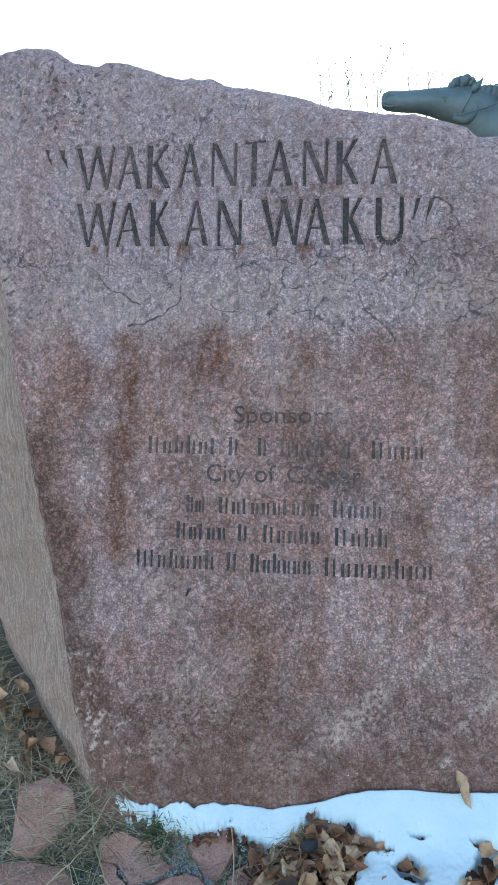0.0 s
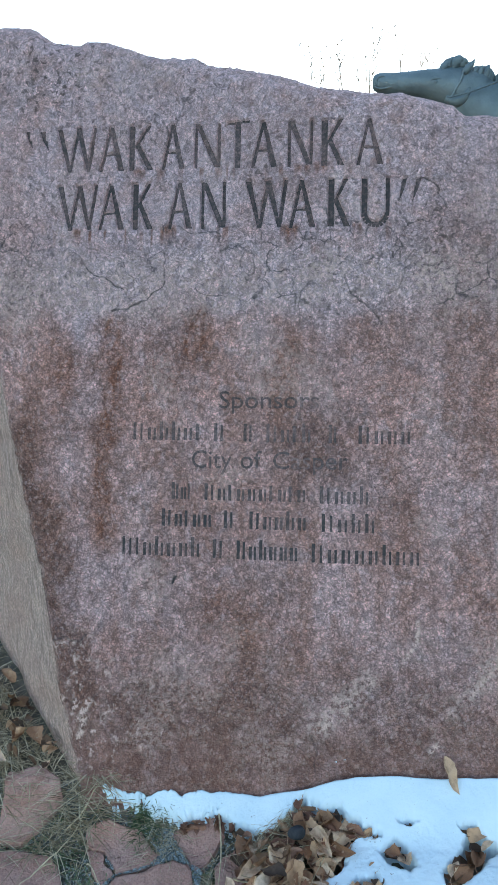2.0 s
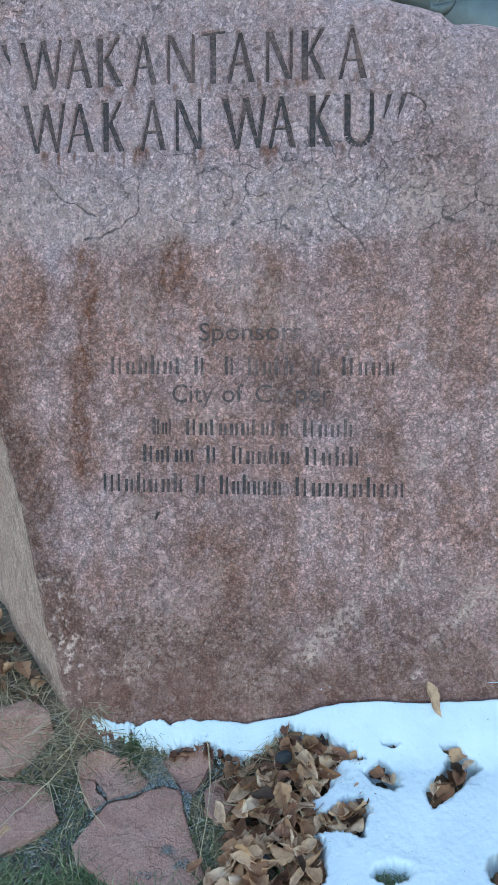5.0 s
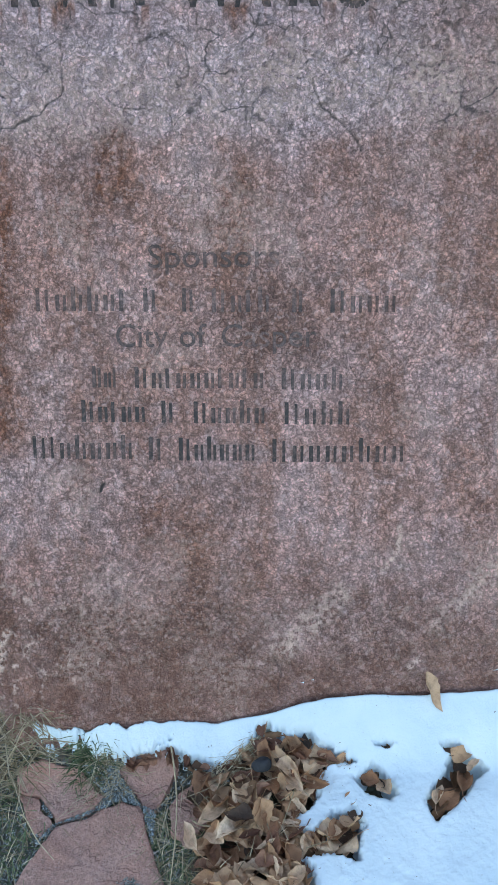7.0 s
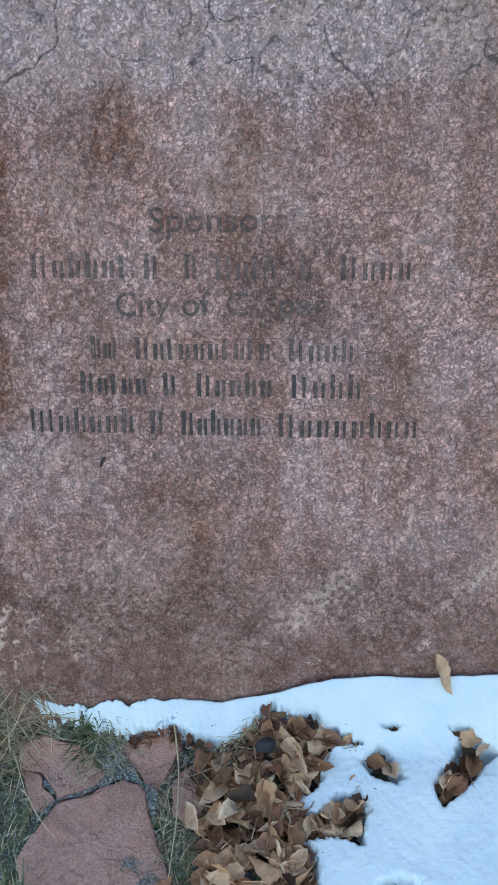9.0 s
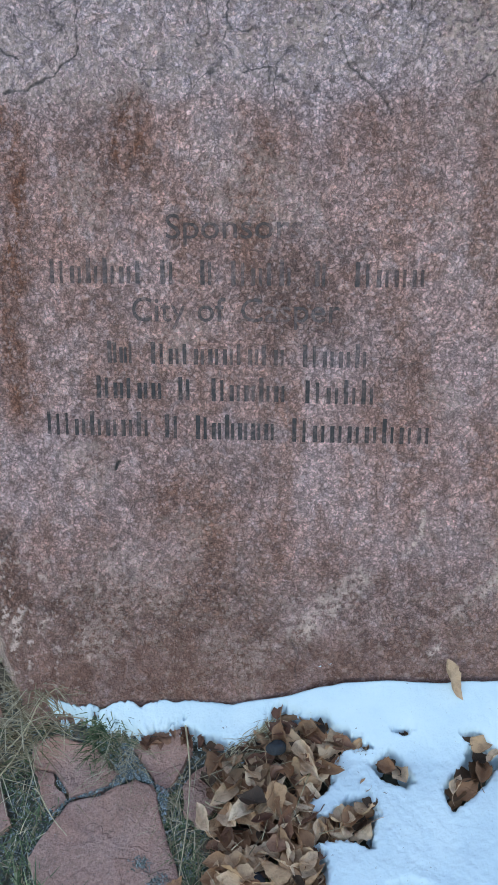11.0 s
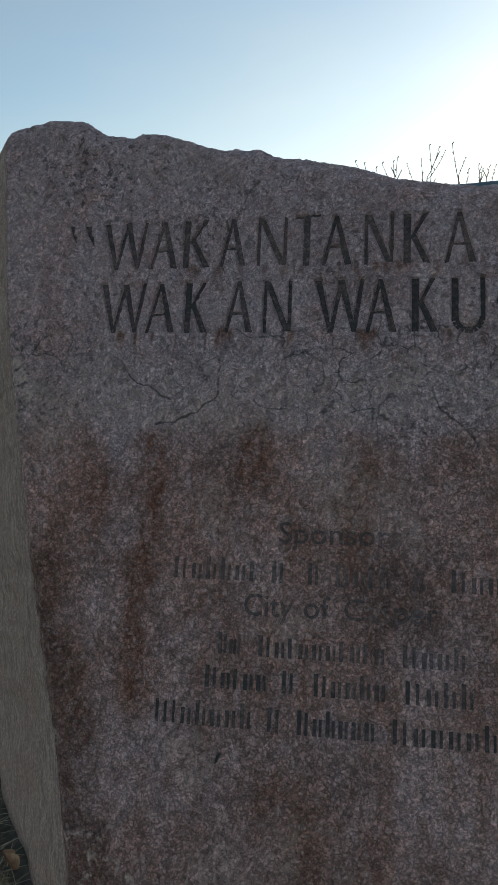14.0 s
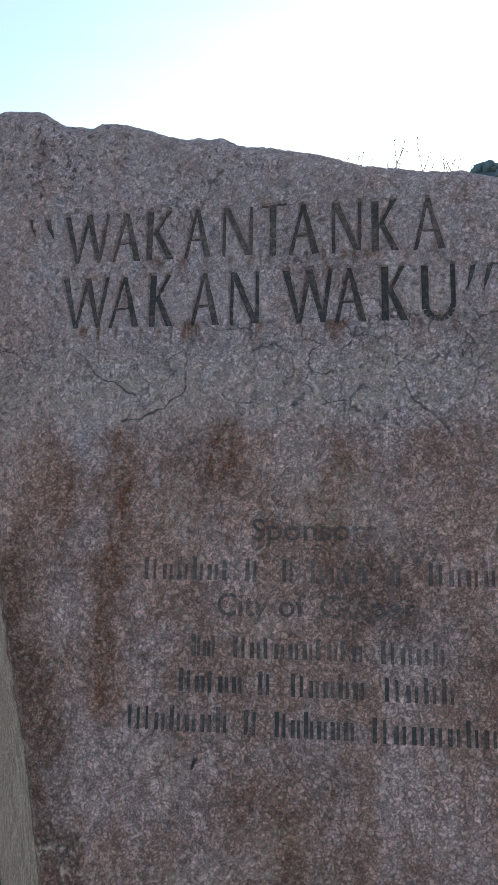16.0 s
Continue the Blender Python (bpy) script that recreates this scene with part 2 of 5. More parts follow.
MOSS = make_leafy("grey_green_moss_and_grit", (0.04, 0.042, 0.034), (0.13, 0.135, 0.115), (0.42, 0.44, 0.42), True)
GREEN = make_leafy("dull_green_grass", (0.045, 0.08, 0.03), (0.10, 0.15, 0.06), (0.27, 0.28, 0.14), True)
GRIT = make_leafy("blue_grey_grit", (0.05, 0.06, 0.06), (0.15, 0.175, 0.175), (0.40, 0.45, 0.46), True, 0.9)
TWIG = make_leafy("grey_brown_twig", (0.15, 0.105, 0.08), (0.23, 0.165, 0.125), (0.31, 0.23, 0.18), True, 0.8)
PEBBLE = make_leafy("dark_blue_grey_pebble", (0.02, 0.022, 0.028), (0.025, 0.028, 0.035), (0.03, 0.034, 0.045), False, 0.8)


def make_bronze():
    m, nt, b = material("green_brown_bronze", 0.5, 0.3)
    at = coords(nt)
    # bronze paled to blue-grey: the bright sky's haze is put into its colour
    c = mixed(nt, spread(nt, grain(nt, 7, 4, 0.6, at), 0.35, 0.65), (0.085, 0.116, 0.125), (0.14, 0.178, 0.186))
    nt.links.new(c, b.inputs["Base Color"])
    nt.links.new(spread(nt, grain(nt, 25, 3, 0.6, at), 0.3, 0.7, 0.42, 0.65), b.inputs["Roughness"])
    bump(nt, b, grain(nt, 30, 4, 0.6, at), 0.45, 0.012)
    return m


BRONZE = make_bronze()


# ---------------------------------------------------------------- building helpers
def smooth(a, b, x):
    t = np.clip((x - a) / (b - a), 0, 1)
    return t * t * (3 - 2 * t)


def fbm(x, y, scale, octaves=3, seed=0, gain=0.5):
    """Smooth random relief over a plane, about -1 to 1."""
    table = np.random.RandomState(seed).rand(256, 256) * 2 - 1
    total, size, norm = 0.0, 1.0, 0.0
    for k in range(octaves):
        px, py = x * scale + 17.3 * k, y * scale + 9.7 * k
        ix, iy = np.floor(px).astype(int), np.floor(py).astype(int)
        fx, fy = px - ix, py - iy
        fx, fy = fx * fx * (3 - 2 * fx), fy * fy * (3 - 2 * fy)
        a, b = table[ix % 256, iy % 256], table[(ix + 1) % 256, iy % 256]
        c, d = table[ix % 256, (iy + 1) % 256], table[(ix + 1) % 256, (iy + 1) % 256]
        total = total + size * ((a * (1 - fx) + b * fx) * (1 - fy) + (c * (1 - fx) + d * fx) * fy)
        norm, size, scale = norm + size, size * gain, scale * 2
    return total / norm


def mesh_from(name, verts, faces, mat, shade=True):
    me = bpy.data.meshes.new(name)
    me.from_pydata([tuple(v) for v in verts], [], faces)
    me.materials.append(mat)
    if shade:
        me.polygons.foreach_set("use_smooth", [True] * len(me.polygons))
    me.update()
    return me


def part(name, data, parent, label=""):
    ob = new(name, data)
    ob.parent = parent
    return tagged(ob, label=label)


def empty(name, m):
    ob = new(name)
    ob.empty_display_size = 0.05
    ob.matrix_world = m
    return ob


def grid_faces(rows, cols):
    i = np.arange(rows - 1)[:, None] * cols + np.arange(cols - 1)[None, :]
    return np.stack([i, i + 1, i + cols + 1, i + cols], -1).reshape(-1, 4)


def fast_mesh(name, verts, quads, mat, extra=()):
    """A large mesh from arrays: quads, and triangles in extra."""
    me = bpy.data.meshes.new(name)
    extra = np.array(extra, int).reshape(-1, 3)
    loops = np.concatenate([quads.ravel(), extra.ravel()]).astype(np.int32)
    starts = np.concatenate([np.arange(len(quads)) * 4, len(quads) * 4 + np.arange(len(extra)) * 3]).astype(np.int32)
    me.vertices.add(len(verts))
    me.vertices.foreach_set("co", np.asarray(verts, np.float32).ravel())
    me.loops.add(len(loops))
    me.loops.foreach_set("vertex_index", loops)
    me.polygons.add(len(starts))
    me.polygons.foreach_set("loop_start", starts)
    me.update(calc_edges=True)
    me.polygons.foreach_set("use_smooth", np.ones(len(starts), bool))
    me.materials.append(mat)
    me.validate()
    return me


def inside_distance(x, y, poly):
    """Distance to the outline of a polygon, positive inside."""
    best, inside = np.full(x.shape, 1e9), np.zeros(x.shape, bool)
    n = len(poly)
    for k in range(n):
        (ax, ay), (bx, by) = poly[k], poly[(k + 1) % n]
        dx, dy = bx - ax, by - ay
        t = np.clip(((x - ax) * dx + (y - ay) * dy) / (dx * dx + dy * dy + 1e-12), 0, 1)
        best = np.minimum(best, np.hypot(x - ax - t * dx, y - ay - t * dy))
        cross = (ay > y) != (by > y)
        inside ^= cross & (x < (bx - ax) * (y - ay) / (by - ay + 1e-12) + ax)
    return np.where(inside, best, -best)


# ---------------------------------------------------------------- ground
def stone_line(x):
    """Where the face of the slab meets the ground."""
    return np.interp(x, (-0.3, -0.2, -0.1, 0.0, 0.06, 0.17, 0.41), (1.464, 1.470, 1.481, 1.481, 1.487, 1.498, 1.502))


def ground_height(x, y):
    """The bank on which the slab stands: a gentle slope up to it, level beyond."""
    x, y = np.asarray(x, float), np.asarray(y, float)
    bank = np.interp(x, (-0.38, -0.32, -0.27, -0.21, -0.13, -0.06, 0.0, 0.05, 0.11, 0.175, 0.3, 0.45), (0.055, 0.078, 0.068, 0.054, 0.049, 0.041, 0.036, 0.046, 0.050, 0.058, 0.057, 0.059))
    return 0.008 + 0.2 * (np.clip(y, -0.6, 2.2) - 1.36) + 0.05 * (np.clip(x, -1.2, 1.2) + 0.1) + bank * np.clip((y - 1.400) / (stone_line(x) - 1.400), 0, 1.1) ** 1.6


def axis_steps(near_a, near_b, step, far):
    out = [0.15]
    while sum(out) < far:
        out.append(out[-1] * 1.35)
    away = np.cumsum(out)
    return np.concatenate([near_a - away[::-1], np.arange(near_a, near_b, step), near_b + away])


gx, gy = np.meshgrid(axis_steps(-1.2, 1.0, 0.014, 900), axis_steps(0.85, 2.2, 0.014, 900))
near = np.exp(-((gx / 3) ** 2 + ((gy - 1.3) / 3) ** 2))
gzv = ground_height(gx, gy) - 0.012 + near * (0.007 * fbm(gx, gy, 18, 3, 3) + 0.012 * fbm(gx, gy, 5, 2, 4)) + (1 - near) * 0.25 * fbm(gx, gy, 0.05, 1, 5)
ground = new("ground", fast_mesh("ground", np.stack([gx, gy, gzv], -1).reshape(-1, 3), grid_faces(*gx.shape), SOIL))
tagged(ground, "dark damp soil bank with leaf litter", "ground", kind="structure")

# ---------------------------------------------------------------- the slab
FACE = 1.45          # how far the flat face lies ahead, before LEAN
LETTER_DEPTH, NAME_DEPTH = 0.0060, 0.0030


def broad_relief(u, v):
    """The slow waves of the face, positive towards the viewer."""
    return 0.0045 * fbm(u, v, 4.5, 2, 11) - 0.010 * smooth(0.75, 0.30, v) * smooth(-0.2, 0.3, u) + 0.018 * smooth(0.75, 0.3, v) * smooth(-0.1, -0.36, u)


def stroke(x0, y0, x1, y1, w0, w1=None):
    """A chisel stroke; its ends are cut level, those of a flat bar upright."""
    w1 = w0 if w1 is None else w1
    if abs(x1 - x0) > 3 * abs(y1 - y0):
        return [(x0, y0 - w0 / 2), (x1, y1 - w1 / 2), (x1, y1 + w1 / 2), (x0, y0 + w0 / 2)]
    return [(x1 - w1 / 2, y1), (x1 + w1 / 2, y1), (x0 + w0 / 2, y0), (x0 - w0 / 2, y0)]


def glyph(ch, w, h):
    """The strokes of one title letter in a box of w by h, thick and thin as cut with a flat chisel."""
    T, S = 0.0125, 0.0080
    if ch == "W":
        return [stroke(T * 0.5, h, w * 0.34, 0, T, S), stroke(w * 0.55, h, w * 0.35, 0, S), stroke(w * 0.53, h, w * 0.80, 0, T * 1.05, S), stroke(w - S / 2, h, w * 0.80, 0, S)]
    if ch == "A":
        return [stroke(w * 0.48, h, S * 0.6, 0, S * 0.8, S), stroke(w * 0.48, h, w - T * 0.5, 0, S, T * 1.05), stroke(w * 0.22, h * 0.37, w * 0.70, h * 0.37, 0.0058)]
    if ch == "K":
        return [stroke(T * 0.55, h, T * 0.55, 0, T), stroke(w - S, h, w * 0.30, h * 0.50, S * 1.15, S * 0.8), stroke(w * 0.34, h * 0.58, w - T * 0.5, 0, T * 0.9, T * 1.05)]
    if ch == "N":
        return [stroke(S * 0.6, h, S * 0.6, 0, S * 0.85), stroke(S * 0.9, h, w - T * 0.6, 0.002, T * 0.95, T * 0.95), stroke(w - S / 2, h, w - S / 2, h * 0.03, S * 0.85)]
    if ch == "T":
        return [stroke(0, h - 0.003, w, h + 0.001, 0.0068), stroke(w * 0.47, h, w * 0.47, 0, T)]
    if ch == "U":
        r, out = w / 2 - T * 0.45, [stroke(T * 0.5, h, T * 0.5, w * 0.45, T), stroke(w - S * 0.6, h, w - S * 0.6, w * 0.45, S * 1.1)]
        ring = [(w / 2 - r * math.cos(a), w * 0.47 - (w * 0.45 - 0.001) * math.sin(a)) for a in np.linspace(0, math.pi, 11)]
        for k, ((ax, ay), (bx, by)) in enumerate(zip(ring, ring[1:])):
            wide = (T * (1 - k / 10) + S * 1.1 * k / 10) / 2
            nx, ny = by - ay, ax - bx
            d = math.hypot(nx, ny)
            nx, ny = nx / d * wide, ny / d * wide
            out.append([(ax - nx, ay - ny), (ax + nx, ay + ny), (bx + nx, by + ny), (bx - nx, by - ny)])
        return out
    if ch == "o":  # opening quote: a drop with its tail to the lower right
        return [stroke(w * 0.22, h * 0.93, w * 0.45, h * 0.45, w * 0.48, w * 0.40), stroke(w * 0.45, h * 0.5, w * 0.82, 0, w * 0.40, w * 0.12)]
    return [stroke(w * 0.75, h, w * 0.45, h * 0.45, w * 0.50, w * 0.40), stroke(w * 0.45, h * 0.5, w * 0.15, 0, w * 0.40, w * 0.12)]


# letter, left end, width; the lines sink a little to the right
TITLE = [
    (1.590, 1.499, -0.011, [("W", -0.436, 0.086), ("A", -0.346, 0.053), ("K", -0.285, 0.052), ("A", -0.219, 0.049), ("N", -0.153, 0.054), ("T", -0.087, 0.044), ("A", -0.042, 0.053), ("N", 0.029, 0.051), ("K", 0.094, 0.046), ("A", 0.159, 0.053)]),
    (1.473, 1.380, -0.009, [("W", -0.431, 0.086), ("A", -0.345, 0.055), ("K", -0.275, 0.044), ("A", -0.204, 0.051), ("N", -0.138, 0.051), ("W", -0.051, 0.084), ("A", 0.033, 0.053), ("K", 0.108, 0.043), ("U", 0.171, 0.054)]),
]
QUOTES = [("o", -0.501, 0.022, 1.546, 0.045), ("o", -0.471, 0.024, 1.545, 0.045), ("c", 0.239, 0.017, 1.418, 0.043), ("c", 0.263, 0.019, 1.417, 0.043)]
# sponsor lines: baseline, height of capitals, words (left end, width, letters); names stand as bars
NAMES = [
    (0.965, 0.034, [(-0.264, 0.142, "Xxbbxt"), (-0.105, 0.026, "X"), (-0.048, 0.023, "X"), (-0.005, 0.091, "Xxtb"), (0.113, 0.020, "X"), (0.167, 0.102, "Xxxx")]),
    (0.853, 0.032, [(-0.184, 0.043, "Xxt"), (-0.121, 0.198, "Xxtxxxtxtx"), (0.097, 0.097, "Xxxb")]),
    (0.801, 0.033, [(-0.203, 0.102, "Xxtxx"), (-0.082, 0.024, "X"), (-0.034, 0.113, "Xxxbx"), (0.101, 0.105, "Xxbb")]),
    (0.744, 0.035, [(-0.281, 0.160, "Xixbxxb"), (-0.103, 0.027, "X"), (-0.057, 0.120, "Xxbxxx"), (0.083, 0.204, "Xxxxxbxx")]),
]
WORDS = [("Sponsors", -0.093, 0.190, 1.028, 0.033), ("City", -0.144, 0.077, 0.914, 0.034), ("of", -0.050, 0.040, 0.914, 0.034), ("Casper", 0.012, 0.140, 0.914, 0.033)]


def bar_word(left, width, letters, base, cap):
    """A word that is not spelled out: upright bars where its stems stand, one or two to a letter."""
    share = {"X": 1.25, "b": 1.0, "x": 1.0, "t": 0.75, "i": 0.55}
    tall = {"X": 1.0, "b": 1.05, "x": 0.70, "t": 0.92, "i": 0.95}
    unit, at, out = width / sum(share[c] for c in letters), left, []
    for c in letters:
        w = unit * share[c]
        thick = min(0.0060, 0.34 * w)
        bars = [(at + 0.12 * w, thick, tall[c])]
        if c in "Xxb":
            bars.append((at + 0.60 * w, 0.72 * thick, 0.70 if c != "X" else 0.92))
        out.append([[(x, base), (x + wide_, base), (x + wide_, base + cap * high), (x, base + cap * high)] for x, wide_, high in bars])
        at += w
    return out


def word_mesh(text, left, width, base, cap):
    """A word in the built-in font, fitted to its place on the face: flat triangles."""
    curve = bpy.data.curves.new("word", "FONT")
    curve.body, curve.resolution_u, curve.offset = text, 3, 0.004
    holder = new("word", curve)
    bpy.context.view_layer.update()
    flat = bpy.data.meshes.new_from_object(holder.evaluated_get(bpy.context.evaluated_depsgraph_get()))
    bpy.data.objects.remove(holder)
    flat.calc_loop_triangles()
    p = np.array([v.co[:2] for v in flat.vertices])
    tris = [tuple(t.vertices) for t in flat.loop_triangles]
    lo, hi = p[:, 0].min(), p[:, 0].max()
    p = np.stack([left + (p[:, 0] - lo) / (hi - lo) * width, base + p[:, 1] * cap / 0.70], -1)
    return p, tris


def quad_mesh(quads, depth, lift=0.0015):
    """Paint lying in cut strokes: thin plates that follow the face."""
    verts, faces = [], []
    for k, q in enumerate(quads):
        n = len(verts)
        for back in (0.0, 0.0012):
            for u, v in q:
                verts.append((u, FACE - float(broad_relief(np.float64(u), np.float64(v))) + depth - lift - 0.00012 * k + back, v))
        faces += [(n, n + 1, n + 2, n + 3)] + [(n + i, n + 4 + i, n + 4 + (i + 1) % 4, n + (i + 1) % 4) for i in range(4)]
    return verts, faces


# every cut: strokes, depth, paint, name, label
CUTS, FONT_CUTS = [], []
for top, base, fall, letters in TITLE:
    for ch, left, width in letters:
        drop = fall * (left + 0.436) / 0.65
        CUTS.append(([[(x + left, y + base + drop) for x, y in q] for q in glyph(ch, width, top - base)], LETTER_DEPTH, PAINT_FRESH if base < 1.45 else PAINT, "carved_letter", "dark painted chiselled capital letter " + ch))
for ch, left, width, base, high in QUOTES:
    CUTS.append(([[(x + left, y + base) for x, y in q] for q in glyph(ch, width, high)], LETTER_DEPTH * 0.8, PAINT_FRESH, "quotation_mark", "dark chiselled quotation mark"))
for row, (base, cap, words) in enumerate(NAMES):
    for left, width, letters in words:
        fall = -0.003 * (left + width / 2 + 0.05) / 0.3
        faded = row == 0 and -0.02 < left < 0.15
        for bar in bar_word(left, width, letters, base + fall, cap):
            CUTS.append((bar, NAME_DEPTH, PAINT_FADED if faded or row == 0 else (PAINT_FRESH if row > 1 else PAINT), "carved_bar", "dark painted upright bars"))
for left in (0.2290, 0.2420):  # a tiny mark scratched by the mason
    CUTS.append(([[(left, 1.308), (left + 0.003, 1.308), (left + 0.003, 1.322), (left, 1.322)]], NAME_DEPTH * 0.5, PAINT_FADED, "carved_bar", "faint scratched upright bar"))
for text, left, width, base, cap in WORDS:
    FONT_CUTS.append((word_mesh(text, left, width, base, cap), text))

# outline of the face: the broken top edge, and the left edge that leans out upwards
TOP_U = [-0.79, -0.64, -0.57, -0.538, -0.50, -0.459, -0.41, -0.388, -0.346, -0.305, -0.237, -0.16, -0.135, -0.07, -0.003, 0.084, 0.182, 0.25, 0.311, 0.342, 0.363, 0.40, 0.5, 0.65, 0.8]
TOP_V = [1.77, 1.796, 1.81, 1.81, 1.8, 1.771, 1.76, 1.768, 1.764, 1.747, 1.722, 1.716, 1.7, 1.69, 1.674, 1.643, 1.627, 1.62, 1.603, 1.593, 1.572, 1.571, 1.55, 1.49, 1.42]
LEFT_V = [0.0, 0.322, 0.476, 0.602, 0.71, 0.852, 1.01, 1.148, 1.30, 1.55, 1.85]
LEFT_U = [-0.31, -0.344, -0.391, -0.420, -0.445, -0.485, -0.522, -0.553, -0.585, -0.64, -0.70]


def top_edge(u):
    return np.interp(u, TOP_U, TOP_V) + 0.015 + 0.0025 * fbm(u, u * 0, 45, 3, 21)


def left_edge(v):
    return np.interp(v, LEFT_V, LEFT_U) + 0.0035 * fbm(v, v * 0, 65, 4, 22)


cols = np.concatenate([np.arange(-0.60, -0.50, 0.003), np.arange(-0.50, 0.34, 0.0016), np.arange(0.34, 0.44, 0.003), np.arange(0.44, 0.721, 0.010)])
rows = np.concatenate([np.arange(0.10, 0.30, 0.012), np.arange(0.30, 0.735, 0.0032), np.arange(0.735, 1.07, 0.0016), np.arange(1.07, 1.18, 0.0030), np.arange(1.18, 1.36, 0.0017), np.arange(1.36, 1.621, 0.0017)])
cu, rv = np.meshgrid(cols, rows)
U = np.where(cu < -0.28, -0.28 + (cu + 0.28) * (left_edge(rv) + 0.28) / (-0.60 + 0.28), cu)
V = np.where(rv > 1.36, 1.36 + (rv - 1.36) * (top_edge(U) - 1.36) / (rows[-1] - 1.36), rv)

rough_zone = 0.65 + 0.6 * smooth(1.18, 1.24, V + 0.03 * fbm(U, V, 8, 2, 31)) + 0.35 * smooth(1.5, 1.7, V)
rough_zone = rough_zone * (1 - 0.5 * smooth(0.52, 0.40, V)) * (1 - 0.45 * smooth(0.25, 0.33, U) * smooth(1.45, 1.5, V))
ridge = 1 - 2 * np.abs(fbm(U, V, 75, 3, 33))
detail = rough_zone * (0.0014 * fbm(U, V, 28, 3, 32) + 0.0017 * ridge + 0.0013 * fbm(U, V, 170, 2, 34))
detail += -0.0016 * smooth(1.205, 1.195, V + 0.012 * fbm(U, V, 20, 3, 36)) * smooth(-0.26, -0.2, U) * smooth(0.24, 0.2, U)

crack = np.zeros(U.shape)


def along(points, width, wander=0.004, seed=1):
    """How near each place of the face lies to a broken line, 1 on it."""
    du, dv = wander * fbm(U, V, 40, 3, seed), wander * fbm(U, V, 40, 3, seed + 1)
    best = np.full(U.shape, 1.0)
    for (ax, ay), (bx, by) in zip(points, points[1:]):
        dx, dy = bx - ax, by - ay
        t = np.clip(((U + du - ax) * dx + (V + dv - ay) * dy) / (dx * dx + dy * dy), 0, 1)
        best = np.minimum(best, np.hypot(U + du - ax - t * dx, V + dv - ay - t * dy))
    return np.clip(1 - best / width, 0, 1)


CRACKS_HIGH = (
    ([(-0.365, 1.301), (-0.337, 1.284), (-0.308, 1.272), (-0.286, 1.258)], 0.0028, 0.8),
    ([(-0.201, 1.274), (-0.214, 1.259), (-0.241, 1.238), (-0.269, 1.222), (-0.313, 1.215)], 0.0032, 0.68),
    ([(0.148, 1.269), (0.157, 1.243), (0.173, 1.229), (0.191, 1.219), (0.207, 1.203), (0.210, 1.184)], 0.0022, 0.66),
    ([(0.281, 1.460), (0.304, 1.450), (0.317, 1.432), (0.324, 1.402)], 0.0026, 0.7),
    ([(-0.153, 1.652), (-0.180, 1.601), (-0.193, 1.576)], 0.0030, 0.35),
    ([(-0.40, 1.345), (-0.375, 1.320), (-0.365, 1.301)], 0.0022, 0.5),
)
CRACKS_LOW = (
    ([(-0.41, 0.575), (-0.385, 0.585), (-0.355, 0.578), (-0.342, 0.588)], 0.0030, 0.5),
    ([(0.225, 0.845), (0.262, 0.862), (0.292, 0.858)], 0.0018, 0.35),
    ([(0.222, 0.872), (0.236, 0.900), (0.252, 0.912)], 0.0018, 0.35),
    ([(-0.20, 0.640), (-0.13, 0.652), (-0.06, 0.640), (0.02, 0.648)], 0.0022, 0.3),
    ([(-0.25, 0.560), (-0.16, 0.572), (-0.10, 0.560)], 0.0020, 0.3),
    ([(0.02, 0.415), (0.05, 0.428), (0.09, 0.422)], 0.0020, 0.3),
    ([(-0.21, 1.335), (-0.205, 1.30), (-0.201, 1.274)], 0.0022, 0.45),
    ([(-0.10, 1.335), (-0.06, 1.342), (-0.035, 1.325), (-0.03, 1.29)], 0.0022, 0.5),
    ([(0.265, 1.315), (0.235, 1.255), (0.205, 1.225)], 0.0020, 0.35),
    ([(-0.145, 1.255), (-0.120, 1.247), (-0.095, 1.250)], 0.0024, 0.5),
    ([(0.036, 1.275), (0.052, 1.245), (0.050, 1.225)], 0.0024, 0.45),
    ([(-0.075, 1.345), (-0.055, 1.330), (-0.058, 1.300)], 0.0022, 0.4),
    ([(0.085, 0.43), (0.098, 0.39), (0.102, 0.36)], 0.0022, 0.4),
    ([(0.20, 0.885), (0.212, 0.868), (0.206, 0.855), (0.222, 0.872)], 0.0020, 0.5),
    ([(-0.176, 0.698), (-0.168, 0.710)], 0.0040, 0.9),
)
for points, width, strength in CRACKS_HIGH + CRACKS_LOW:
    near_line = along(points, 0.95 * width, 0.009)
    crack = np.maximum(crack, min(1, 1.15 * strength) * smooth(0.1, 0.7, near_line))
    detail -= 0.0022 * strength * near_line

# chipped lip by the upper right corner and the scraped wedges low on the face
chip = along([(0.36, 1.555), (0.352, 1.53), (0.33, 1.50)], 0.014, 0.008, 51)
detail += 0.003 * chip * fbm(U, V, 60, 2, 52)
scrape = np.maximum(1.3 * along([(0.107, 0.438), (0.153, 0.492), (0.194, 0.534)], 0.026, 0.01, 53), 0.75 * along([(0.434, 0.574), (0.344, 0.49)], 0.030, 0.01, 55))
detail -= 0.0012 * scrape
arc = along([(0.279, 0.641), (0.282, 0.621), (0.274, 0.60), (0.257, 0.57)], 0.0050, 0.004, 57)
lichen = np.maximum(along([(-0.348, 0.394), (-0.338, 0.437), (-0.322, 0.470)], 0.009, 0.016, 59), 0.8 * along([(-0.30, 0.43), (-0.29, 0.455)], 0.008, 0.01, 61))
lichen = np.maximum(lichen, 0.7 * along([(-0.405, 0.567), (-0.345, 0.580)], 0.008, 0.008, 63))
